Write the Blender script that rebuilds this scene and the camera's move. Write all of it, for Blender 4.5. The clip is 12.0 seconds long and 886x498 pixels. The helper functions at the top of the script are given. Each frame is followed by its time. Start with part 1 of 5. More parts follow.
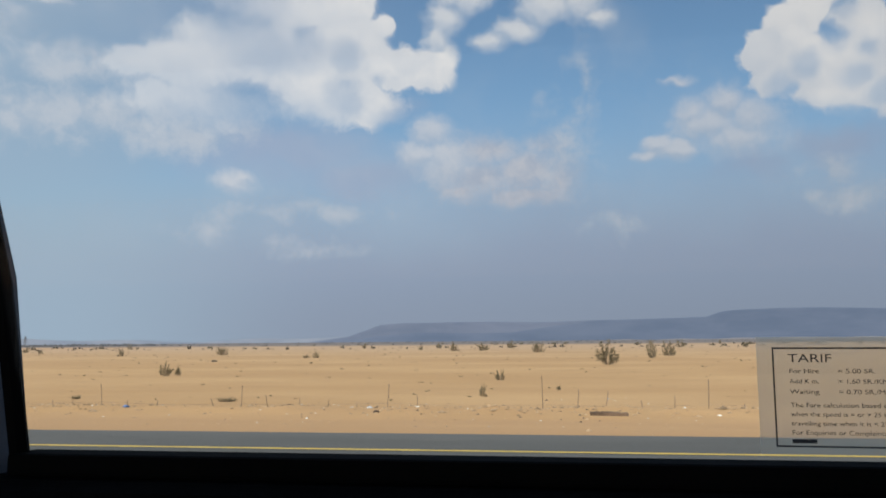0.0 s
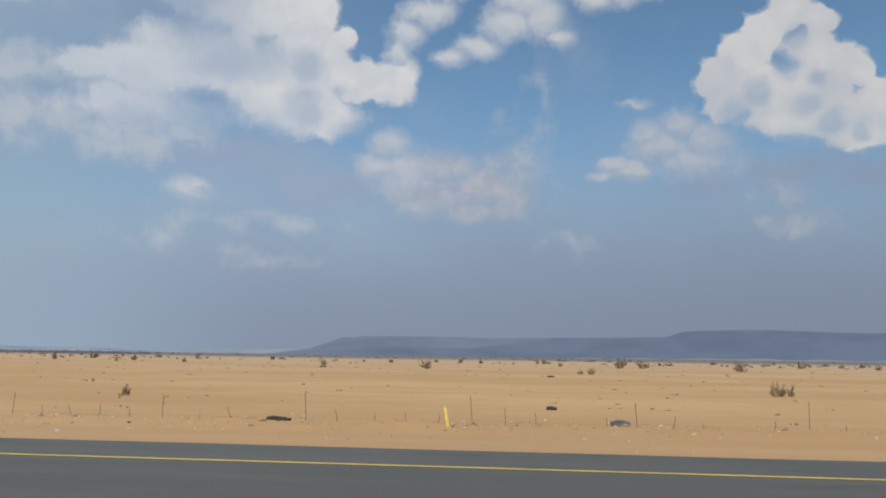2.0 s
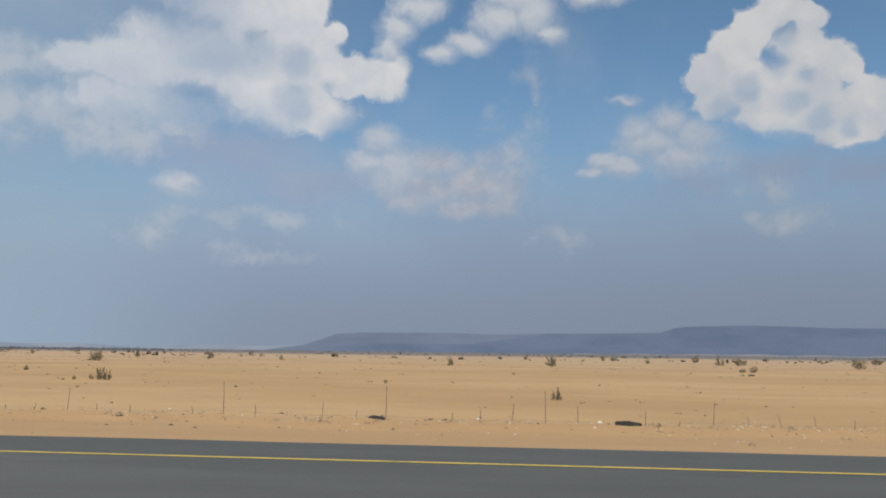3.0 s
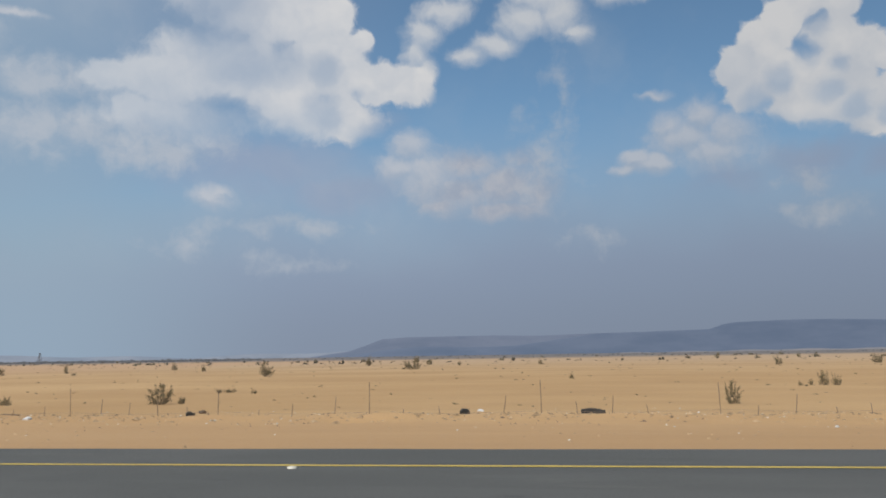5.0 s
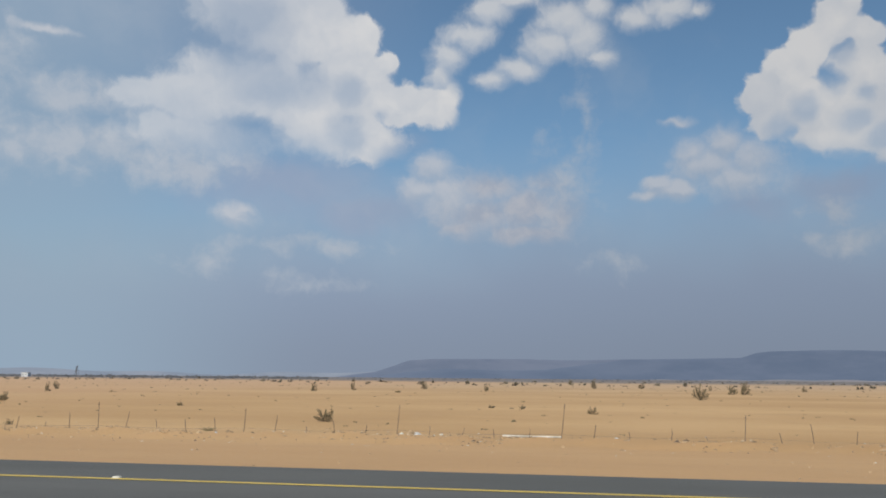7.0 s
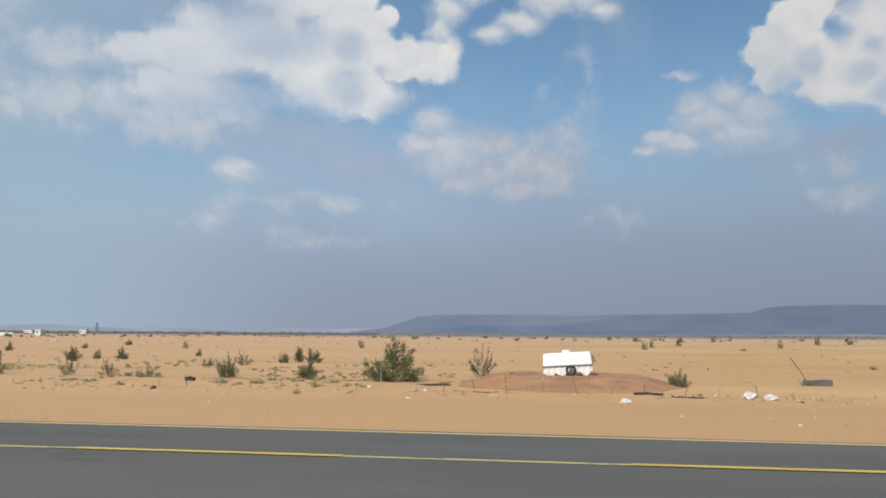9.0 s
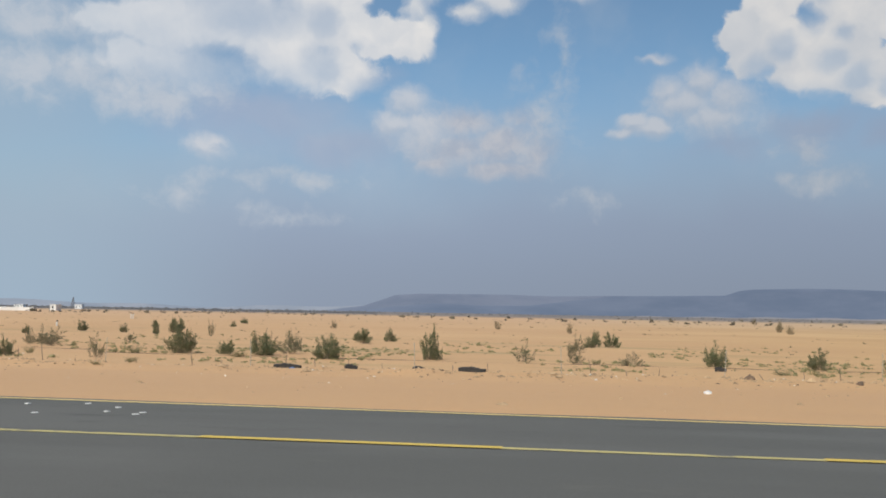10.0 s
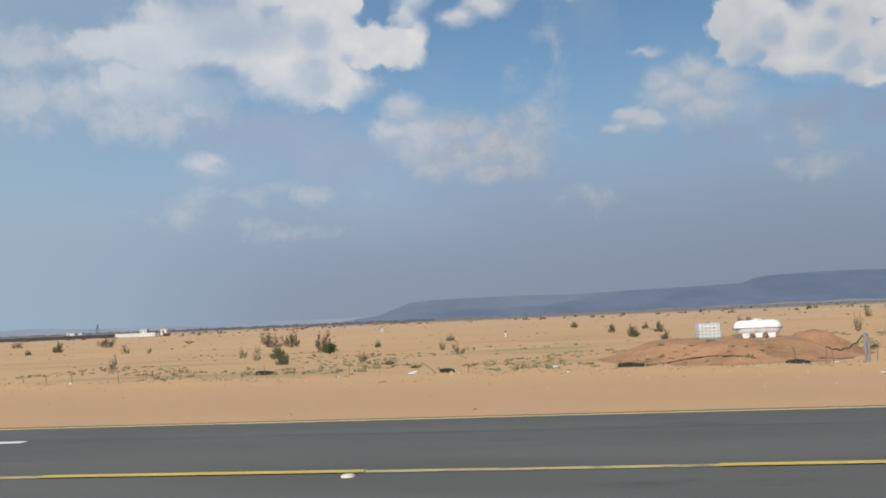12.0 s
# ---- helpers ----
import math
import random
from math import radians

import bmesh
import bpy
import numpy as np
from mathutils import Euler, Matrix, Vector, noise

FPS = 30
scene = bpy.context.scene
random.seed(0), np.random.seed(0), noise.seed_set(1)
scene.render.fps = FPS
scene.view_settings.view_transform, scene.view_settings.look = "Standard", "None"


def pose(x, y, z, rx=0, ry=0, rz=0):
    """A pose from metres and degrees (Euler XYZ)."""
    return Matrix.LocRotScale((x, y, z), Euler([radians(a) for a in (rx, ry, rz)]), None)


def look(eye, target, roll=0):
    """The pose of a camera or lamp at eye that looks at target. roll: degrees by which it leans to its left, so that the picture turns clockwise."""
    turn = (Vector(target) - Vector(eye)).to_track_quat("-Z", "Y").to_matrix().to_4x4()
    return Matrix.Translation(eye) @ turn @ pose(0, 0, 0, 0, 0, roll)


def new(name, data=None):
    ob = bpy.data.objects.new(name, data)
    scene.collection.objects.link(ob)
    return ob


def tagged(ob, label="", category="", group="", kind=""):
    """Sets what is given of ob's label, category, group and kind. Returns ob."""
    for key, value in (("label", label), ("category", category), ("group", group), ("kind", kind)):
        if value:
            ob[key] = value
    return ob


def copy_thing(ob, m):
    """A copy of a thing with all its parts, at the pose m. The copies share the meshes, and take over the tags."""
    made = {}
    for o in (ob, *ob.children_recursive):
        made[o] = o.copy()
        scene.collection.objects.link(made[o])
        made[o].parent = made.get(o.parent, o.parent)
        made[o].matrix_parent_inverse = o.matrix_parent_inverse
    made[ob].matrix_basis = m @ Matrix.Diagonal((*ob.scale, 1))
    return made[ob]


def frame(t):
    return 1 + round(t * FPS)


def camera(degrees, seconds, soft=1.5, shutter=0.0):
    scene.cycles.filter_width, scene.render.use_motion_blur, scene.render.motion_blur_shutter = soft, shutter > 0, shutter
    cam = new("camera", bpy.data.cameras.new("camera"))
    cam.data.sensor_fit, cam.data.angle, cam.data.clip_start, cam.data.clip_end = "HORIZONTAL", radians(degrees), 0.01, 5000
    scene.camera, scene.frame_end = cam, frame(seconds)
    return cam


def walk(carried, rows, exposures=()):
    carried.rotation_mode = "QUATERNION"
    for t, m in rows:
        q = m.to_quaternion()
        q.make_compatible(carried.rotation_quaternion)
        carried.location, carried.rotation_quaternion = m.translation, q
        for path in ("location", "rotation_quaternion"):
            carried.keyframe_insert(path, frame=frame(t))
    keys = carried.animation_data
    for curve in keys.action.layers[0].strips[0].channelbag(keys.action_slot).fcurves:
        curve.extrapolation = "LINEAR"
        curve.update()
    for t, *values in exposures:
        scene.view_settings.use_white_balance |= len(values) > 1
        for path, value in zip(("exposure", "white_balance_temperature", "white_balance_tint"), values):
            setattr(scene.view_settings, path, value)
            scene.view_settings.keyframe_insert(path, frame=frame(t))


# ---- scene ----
cam = camera(56.0, 12.0, 1.8)
PATH = [
    (0, pose(0.03, 0, 1.5, 96.31, 0.48, 9.83)),
    (0.5, pose(-12.43, 0, 1.5, 97.63, -0.12, 7.36)),
    (1, pose(-25.08, 0, 1.5, 98.58, -0.85, 5.89)),
    (1.5, pose(-37.48, 0, 1.5, 98.24, -1.32, 5.84)),
    (2, pose(-50.22, 0, 1.5, 97.30, -0.81, 6.61)),
    (2.5, pose(-62.29, 0, 1.5, 97.43, -1.30, 6.99)),
    (2.7, pose(-67.52, 0, 1.5, 97.28, -1.06, 6.22)),
    (4.3, pose(-107.50, 0, 1.5, 96.73, 0.91, 7.06)),
    (4.5, pose(-112.50, 0, 1.5, 97.83, 0.87, 7.88)),
    (5, pose(-125.08, 0, 1.5, 97.27, 0.87, 8.45)),
    (5.5, pose(-137.14, 0, 1.5, 96.01, -1.12, 8.03)),
    (6, pose(-150.27, 0, 1.5, 98.74, -0.02, 8.81)),
    (6.5, pose(-162.62, 0, 1.5, 98.57, 0.33, 8.23)),
    (7, pose(-175.25, 0, 1.5, 98.78, -0.52, 9.65)),
    (7.2, pose(-179.64, 0, 1.5, 98.31, -1.41, 10.92)),
    (8.8, pose(-219.91, 0, 1.5, 96.47, 0.06, 10.97)),
    (9, pose(-225.14, 0, 1.5, 95.76, -0.35, 9.76)),
    (9.5, pose(-237.56, 0, 1.5, 95.61, -0.95, 8.73)),
    (10, pose(-249.93, 0, 1.5, 94.36, -1.03, 7.84)),
    (10.5, pose(-262.45, 0, 1.5, 94.93, 0.15, 8.85)),
    (11, pose(-274.80, 0, 1.5, 94.06, -0.67, 9.24)),
    (11.5, pose(-287.64, 0, 1.5, 95.98, 3.05, 8.12)),
    (12, pose(-300.05, 0, 1.5, 94.73, 2.46, 8.33)),
]
walk(cam, PATH, [
    (0, 0.02, 6600, 10), (0.5, -0.08, 6600, 10), (2.5, -0.14, 6530, 10), (5.5, -0.18, 6530, 10), (6.5, -0.18, 6500, 10), (7.2, -0.15, 6550, 10),
    (8.8, 0.03, 6700, 10), (9.3, 0.06, 6700, 10), (10.0, 0.04, 6700, 10), (10.5, -0.12, 6600, 10), (11.0, -0.17, 6600, 10), (11.5, -0.21, 6600, 10),
    (12.0, -0.04, 6600, 10)])

SUN_AZ, SUN_EL = 203.0, 44.0      # degrees; azimuth from +y towards +x

# ---- node helpers ----


class Nodes:
    """A short hand for building node trees."""

    def __init__(self, tree):
        self.tree = tree
        tree.nodes.clear()

    def put(self, sock, value):
        if isinstance(value, bpy.types.NodeSocket):
            self.tree.links.new(value, sock)
        else:
            sock.default_value = value

    def math(self, op, a, b=0.0, c=0.0, clamp=False):
        n = self.tree.nodes.new("ShaderNodeMath")
        n.operation, n.use_clamp = op, clamp
        for s, v in zip(n.inputs, (a, b, c)):
            self.put(s, v)
        return n.outputs[0]

    def vec(self, op, a, b=(0, 0, 0), c=(0, 0, 0), scale=None):
        n = self.tree.nodes.new("ShaderNodeVectorMath")
        n.operation = op
        for s, v in zip(n.inputs, (a, b, c)):
            self.put(s, v)
        if scale is not None:
            self.put(n.inputs["Scale"], scale)
        return n.outputs["Value"] if op in ("LENGTH", "DISTANCE", "DOT_PRODUCT") else n.outputs["Vector"]

    def noise(self, vector, scale, detail=4.0, rough=0.55, colour=False, dist=0.0):
        n = self.tree.nodes.new("ShaderNodeTexNoise")
        if vector is not None:
            self.put(n.inputs["Vector"], vector)
        self.put(n.inputs["Scale"], scale)
        self.put(n.inputs["Detail"], detail)
        self.put(n.inputs["Roughness"], rough)
        self.put(n.inputs["Distortion"], dist)
        return n.outputs["Color" if colour else "Fac"]

    def ramp(self, value, lo, hi, a=0.0, b=1.0, smooth=True):
        n = self.tree.nodes.new("ShaderNodeMapRange")
        n.interpolation_type = "SMOOTHSTEP" if smooth else "LINEAR"
        for k, v in enumerate((value, lo, hi, a, b)):
            self.put(n.inputs[k], v)
        return n.outputs[0]

    def mix(self, fac, a, b, mode="MIX"):
        n = self.tree.nodes.new("ShaderNodeMix")
        n.data_type, n.blend_type = "RGBA", mode
        self.put(n.inputs[0], fac)
        for k, v in ((6, a), (7, b)):
            self.put(n.inputs[k], v if isinstance(v, bpy.types.NodeSocket) else (*v, 1.0))
        return n.outputs[2]

    def node(self, kind, **inputs):
        n = self.tree.nodes.new(kind)
        for k, v in inputs.items():
            self.put(n.inputs[k.replace("_", " ")], v)
        return n


# ---- sky, clouds and sun ----
# clouds and one glass streak by azimuth, elevation, half width, half height (degrees) and weight
HEAP_TOWER = [
    (-23.1, 26.8, 5.09, 3.24, 1), (-23.2, 24.3, 4.85, 2.80, 1), (-19.0, 23.2, 2.39, 2.51, 1),
    (-16.2, 22.7, 1.82, 1.64, 1), (-21.3, 22.7, 4.31, 2.51, 1), (-16.5, 19.7, 3.00, 2.42, 1),
    (-13.9, 21.2, 0.77, 0.70, 0.7), (-13.2, 18.5, 2.21, 1.51, 1), (-10.8, 18.4, 1.94, 1.28, 0.9),
    (-23.1, 19.3, 5.74, 2.55, 1), (-19.6, 18.4, 4.70, 2.60, 1), (-27.0, 18.1, 4.60, 1.73, 0.95),
    (-30.8, 18.0, 1.83, 1.20, 0.9), (-17.6, 16.3, 4.72, 1.81, 0.95), (-15.0, 15.6, 2.46, 1.14, 0.9),
    (-26.7, 15.7, 4.95, 1.76, 0.75)]
HEAP_EAST = [
    (11.8, 18.1, 1.33, 1.27, 1), (13.4, 19.3, 1.58, 1.45, 1), (14.9, 20.5, 1.55, 1.56, 1), (16.6, 21.9, 1.39, 1.59, 1),
    (17.3, 23.4, 1.05, 1.36, 1), (18.3, 21.0, 1.09, 0.99, 0.95), (17.6, 19.4, 1.61, 1.34, 0.9),
    (14.3, 17.3, 3.03, 1.91, 1), (12.9, 16.4, 1.78, 1.34, 0.9), (17.0, 16.8, 3.23, 2.25, 1),
    (19.1, 18.2, 1.93, 1.49, 1), (18.5, 15.1, 2.81, 1.42, 1), (20.7, 17.6, 0.85, 1.05, 1), (21.7, 15.6, 1.76, 1.47, 1),
    (20.3, 14.3, 2.56, 1.27, 0.9), (15.6, 15.1, 2.30, 1.04, 0.7)]
BANDS = [
    (-6.4, 24.7, 2.05, 1.00, 0.9), (-4.6, 25.2, 1.88, 0.64, 0.9), (-8.0, 23.2, 2.04, 1.13, 0.95),
    (-9.6, 21.8, 1.55, 1.29, 0.95), (-10.2, 20.5, 1.14, 1.12, 0.85), (-9.5, 19.2, 1.05, 1.35, 0.85),
    (-9.2, 17.8, 0.64, 0.76, 0.7), (-1.1, 23.8, 2.25, 1.65, 0.95), (-2.3, 22.4, 2.25, 1.46, 0.95),
    (0.2, 22.7, 1.99, 1.66, 0.9), (1.3, 21.4, 1.18, 0.73, 0.7), (-4.4, 20.9, 1.85, 0.96, 0.8),
    (-6.4, 20.1, 1.46, 0.67, 0.7), (1.0, 24.5, 1.59, 0.92, 0.8), (4.0, 23.8, 1.78, 0.88, 0.85),
    (6.0, 24.2, 2.36, 0.97, 0.9), (8.0, 24.0, 0.97, 0.69, 0.7)]
PUFFS = [
    (-10.5, 14.2, 1.44, 1.31, 0.9), (-11.3, 12.8, 1.75, 0.85, 0.8), (-9.9, 12.5, 1.98, 1.62, 0.8),
    (5.2, 12.9, 1.34, 0.67, 1), (6.3, 12.6, 1.69, 0.74, 1), (4.5, 12.3, 1.20, 0.38, 0.8), (7.3, 14.9, 1.10, 1.03, 0.75),
    (9.4, 15.3, 1.50, 1.16, 0.8), (8.4, 14.1, 2.38, 1.17, 0.75), (10.9, 14.3, 1.75, 1.23, 0.7),
    (10.1, 13.1, 3.17, 1.31, 0.6), (-24.1, 10.6, 1.48, 0.79, 0.8), (-23.5, 11.0, 0.82, 0.45, 0.7),
    (6.5, 17.0, 0.89, 0.29, 0.5), (-36.6, 21.1, 1.56, 0.26, 0.5)]
MIDS = [
    (-6.8, 13.0, 2.85, 1.23, 0.8), (-4.0, 11.6, 2.90, 1.77, 0.85), (-7.1, 11.1, 3.31, 1.47, 0.8),
    (-4.0, 9.9, 3.28, 0.77, 0.9), (-1.5, 10.9, 1.63, 1.38, 0.6), (-8.5, 10.2, 1.97, 0.97, 0.7),
    (-2.8, 13.2, 1.76, 0.96, 0.5)]
THIN = [
    (-35.3, 17.4, 4.60, 1.78, 1), (-36.6, 14.0, 4.45, 2.26, 0.9), (-32.0, 14.4, 4.79, 1.96, 0.9),
    (-38.1, 20.4, 1.90, 1.64, 0.5), (-27.3, 13.8, 6.51, 1.84, 0.7), (-19.2, 8.7, 6.48, 0.77, 0.6),
    (-25.6, 7.9, 2.18, 0.97, 0.4), (16.5, 8.9, 2.86, 1.33, 0.8), (15.6, 10.9, 2.27, 0.98, 0.6),
    (2.1, 7.6, 2.25, 0.84, 0.5), (-18.4, 6.3, 4.57, 0.77, 0.4), (-1.2, 13.0, 2.72, 3.44, 0.4),
    # the first here is a streak reflected in window glass, painted into the sky
    (-0.0, 16.8, 1.02, 4.13, 0.35), (-41.2, 16.9, 3.53, 3.89, 0.8)]
GREYS = [
    (-20.2, 12.7, 9.91, 2.85, 1), (-15.4, 11.0, 6.24, 2.31, 1), (-13.2, 16.1, 3.59, 1.53, 0.6),
    (-24.0, 13.7, 7.46, 1.49, 0.6), (16.7, 12.0, 6.06, 2.08, 0.9), (10.9, 11.0, 4.16, 1.82, 0.7),
    (21.2, 11.2, 3.51, 2.00, 0.8), (-18.8, 17.4, 4.31, 1.50, 0.35)]


def sky():
    world = bpy.data.worlds.new("desert_sky")
    scene.world = world
    world.use_nodes = True
    n = Nodes(world.node_tree)
    way = n.node("ShaderNodeTexCoord").outputs["Generated"]
    sep = n.node("ShaderNodeSeparateXYZ", Vector=way)
    x, y, z = sep.outputs
    az = n.math("MULTIPLY", n.math("ARCTAN2", x, y), 57.2958)
    el = n.math("MULTIPLY", n.math("ARCSINE", z), 57.2958)
    comb = n.node("ShaderNodeCombineXYZ", X=az, Y=el)
    flat = comb.outputs[0]

    def warp(p, scale, amount, detail):
        c = n.noise(p, scale, detail, 0.5, colour=True)
        return n.vec("MULTIPLY_ADD", n.vec("SUBTRACT", c, (0.5, 0.5, 0.5)), (amount, amount * 0.8, 0), p)

    def cover(p, blobs):
        total = None
        for a, e, ra, re, w in blobs:
            d = n.vec("LENGTH", n.vec("MULTIPLY_ADD", p, (1 / ra, 1 / re, 0), (-a / ra, -e / re, 0)))
            f = n.math("MULTIPLY_ADD", d, -w, w)
            total = f if total is None else n.math("SMOOTH_MAX", total, f, 0.25)
        return total

    def lumps(p):
        """Round heads of cloud at three sizes."""
        v = n.tree.nodes.new("ShaderNodeTexVoronoi")
        v.feature, v.normalize = "SMOOTH_F1", False
        for key, value in (("Vector", p), ("Scale", 0.75), ("Detail", 2.2), ("Roughness", 0.5), ("Lacunarity", 2.3), ("Smoothness", 0.55)):
            n.put(v.inputs[key], value)
        f = n.noise(p, 0.55, 7.0, 0.6)
        return n.math("MULTIPLY_ADD", v.outputs["Distance"], -0.13, n.math("MULTIPLY_ADD", f, 1.15, -0.30))

    def heap(p, blobs, rough):
        return n.math("MULTIPLY_ADD", lumps(p), rough, cover(p, blobs))

    bent = warp(warp(flat, 0.35, 1.2, 2.0), 1.1, 0.8, 3.0)
    loose = warp(warp(flat, 0.12, 4.0, 2.0), 0.5, 2.6, 5.0)

    air = n.node("ShaderNodeTexSky")
    air.sky_type, air.sun_disc = "NISHITA", False
    air.sun_elevation, air.sun_rotation = radians(SUN_EL), radians(SUN_AZ)
    air.air_density, air.dust_density, air.ozone_density = 1.0, 1.5, 1.5
    base = n.mix(1.0, air.outputs[0], (0.90, 1.10, 1.14), "MULTIPLY")
    # haze thickens towards the ground and to the west
    thin = n.noise(flat, 0.06, 3.0)
    el2 = n.math("MULTIPLY_ADD", thin, 6.0, n.math("SUBTRACT", el, 3.0))
    haze = n.ramp(el2, 17.5, 5.0)
    west = n.ramp(n.math("MULTIPLY_ADD", thin, 16.0, n.math("SUBTRACT", az, 8.0)), -6.0, -42.0, 0.0, 0.75)
    haze = n.math("MAXIMUM", haze, west)
    low = n.mix(n.ramp(el, 0.0, 8.0), (2.36, 2.87, 3.78), (2.66, 3.36, 4.56))
    low = n.mix(n.ramp(az, -16.0, -36.0), low, (2.85, 3.75, 4.75))
    col = n.mix(haze, base, low)
    # thin veils and grey bellies
    fluff = n.noise(bent, 0.5, 6.0, 0.6)
    everywhere = n.math("MULTIPLY", n.ramp(n.noise(loose, 0.07, 5.0), 0.45, 0.75), n.ramp(el, 3.0, 12.0, 0.0, 0.28))
    grey = n.ramp(cover(loose, GREYS), 0.0, 0.9, 0.0, 0.82)
    col = n.mix(grey, col, (2.88, 3.58, 4.92))
    veil = n.ramp(n.math("MULTIPLY_ADD", n.math("SUBTRACT", fluff, 0.5), 1.4, cover(loose, THIN)), -0.15, 0.8, 0.0, 0.80)
    col = n.mix(n.math("MAXIMUM", veil, everywhere), col, n.mix(n.ramp(fluff, 0.35, 0.65), (3.7, 4.35, 5.2), (4.5, 4.9, 5.5)))
    # soft flattened clouds in the haze, then the high bands and puffs
    mids = n.ramp(heap(bent, MIDS, 0.8), -0.12, 0.85, 0.0, 0.80)
    col = n.mix(mids, col, n.mix(n.ramp(fluff, 0.34, 0.66), (3.7, 4.05, 4.85), (5.0, 5.0, 5.35)))
    band = heap(bent, BANDS, 0.95)
    band_up = heap(n.vec("ADD", bent, (0.15, 0.5, 0)), BANDS, 0.95)
    lit = n.ramp(n.math("SUBTRACT", band, band_up), -0.45, 0.45)
    col = n.mix(n.ramp(band, -0.12, 0.80, 0.0, 0.84), col, n.mix(lit, (4.95, 5.4, 6.05), (6.2, 6.35, 6.55)))
    puff = heap(bent, PUFFS, 0.9)
    puff_up = heap(n.vec("ADD", bent, (0.1, 0.45, 0)), PUFFS, 0.9)
    lit = n.ramp(n.math("SUBTRACT", puff, puff_up), -0.45, 0.45)
    col = n.mix(n.ramp(puff, -0.22, 0.75, 0.0, 0.72), col, n.mix(lit, (4.1, 4.6, 5.4), (5.6, 5.7, 6.05)))
    # the great heaps: bright lumps, grey hollows, bellies that melt into the veil
    heaps = HEAP_TOWER + HEAP_EAST
    here = heap(bent, heaps, 0.9)
    above = heap(n.vec("ADD", bent, (0.22, 0.62, 0)), heaps, 0.9)
    gain = n.math("SUBTRACT", here, above)
    far_above = cover(n.vec("ADD", bent, (0.3, 3.4, 0)), heaps)
    belly = n.ramp(far_above, 0.10, 0.80)
    full = n.math("MULTIPLY_ADD", n.math("MAXIMUM", cover(bent, heaps), 0.0), 0.7, here)
    soft = n.math("MULTIPLY_ADD", belly, 0.75, n.ramp(az, -19.0, -30.0, 0.34, 0.62))
    thick = n.ramp(n.math("MULTIPLY_ADD", thin, 10.0, n.math("SUBTRACT", az, 5.0)), -34.0, -15.0, 0.55, 0.95)
    white = n.math("MULTIPLY", n.ramp(n.math("DIVIDE", full, soft), -0.12, 1.0), thick)
    white = n.math("MULTIPLY", white, n.math("MULTIPLY_ADD", belly, -0.28, 1.0))
    glowing = n.math("MULTIPLY_ADD", n.ramp(gain, -0.9, 0.9), 0.42, n.ramp(n.noise(bent, 0.22, 4.0), 0.36, 0.66, 0.08, 0.75))
    tone = n.math("MULTIPLY_ADD", belly, -0.46, glowing, clamp=True)
    col = n.mix(white, col, n.mix(tone, (5.05, 5.45, 6.05), (6.85, 6.85, 6.9)))
    # the hazy west is brighter than the clear east
    glow = n.ramp(az, -38.0, 24.0, 1.16, 0.96)
    col = n.mix(1.0, col, n.node("ShaderNodeCombineColor", Red=glow, Green=glow, Blue=glow).outputs[0], "MULTIPLY")
    back = n.node("ShaderNodeBackground", Color=col, Strength=0.1)
    out = n.node("ShaderNodeOutputWorld")
    world.node_tree.links.new(back.outputs[0], out.inputs[0])


sky()
lamp = bpy.data.lights.new("sun", "SUN")
lamp.energy, lamp.angle, lamp.color = 3.7, radians(0.6), (1.0, 0.95, 0.86)
sun = new("sun", lamp)
a, e = radians(SUN_AZ), radians(SUN_EL)
sun.matrix_world = look(Vector((math.sin(a) * math.cos(e), math.cos(a) * math.cos(e), math.sin(e))) * 50, (0, 0, 0))

# ---- materials ----


def material(name, colour, rough=0.85, metal=0.0, vary=0.15, scale=3.0, bump=0.0, bump_scale=None, tint=None,
             random_tint=0.0, gloss=0.5):
    """A principled surface with two scales of variation."""
    m = bpy.data.materials.new(name)
    m.use_nodes = True
    n = Nodes(m.node_tree)
    pos = n.node("ShaderNodeTexCoord").outputs["Object"]
    big, fine = n.noise(pos, scale, 3.0), n.noise(pos, scale * 9, 4.0, 0.65)
    dark = tuple(c * (1 - 2 * vary) for c in colour)
    light = tuple(min(1, c * (1 + 1.4 * vary)) for c in colour)
    c = n.mix(n.ramp(big, 0.3, 0.7), dark, light)
    c = n.mix(n.ramp(fine, 0.35, 0.75, 0.0, 0.6), c, tint or tuple(0.75 * k for k in colour))
    if random_tint:
        r = n.node("ShaderNodeObjectInfo").outputs["Random"]
        c = n.mix(n.math("MULTIPLY", r, random_tint), c, tuple(0.55 * k for k in colour))
    b = n.node("ShaderNodeBsdfPrincipled", Base_Color=c, Roughness=rough, Metallic=metal, Specular_IOR_Level=gloss)
    if bump:
        h = n.node("ShaderNodeBump", Height=n.noise(pos, bump_scale or scale * 6, 5.0, 0.65), Strength=bump, Distance=0.02)
        m.node_tree.links.new(h.outputs[0], b.inputs["Normal"])
    out = n.node("ShaderNodeOutputMaterial")
    m.node_tree.links.new(b.outputs[0], out.inputs[0])
    return m


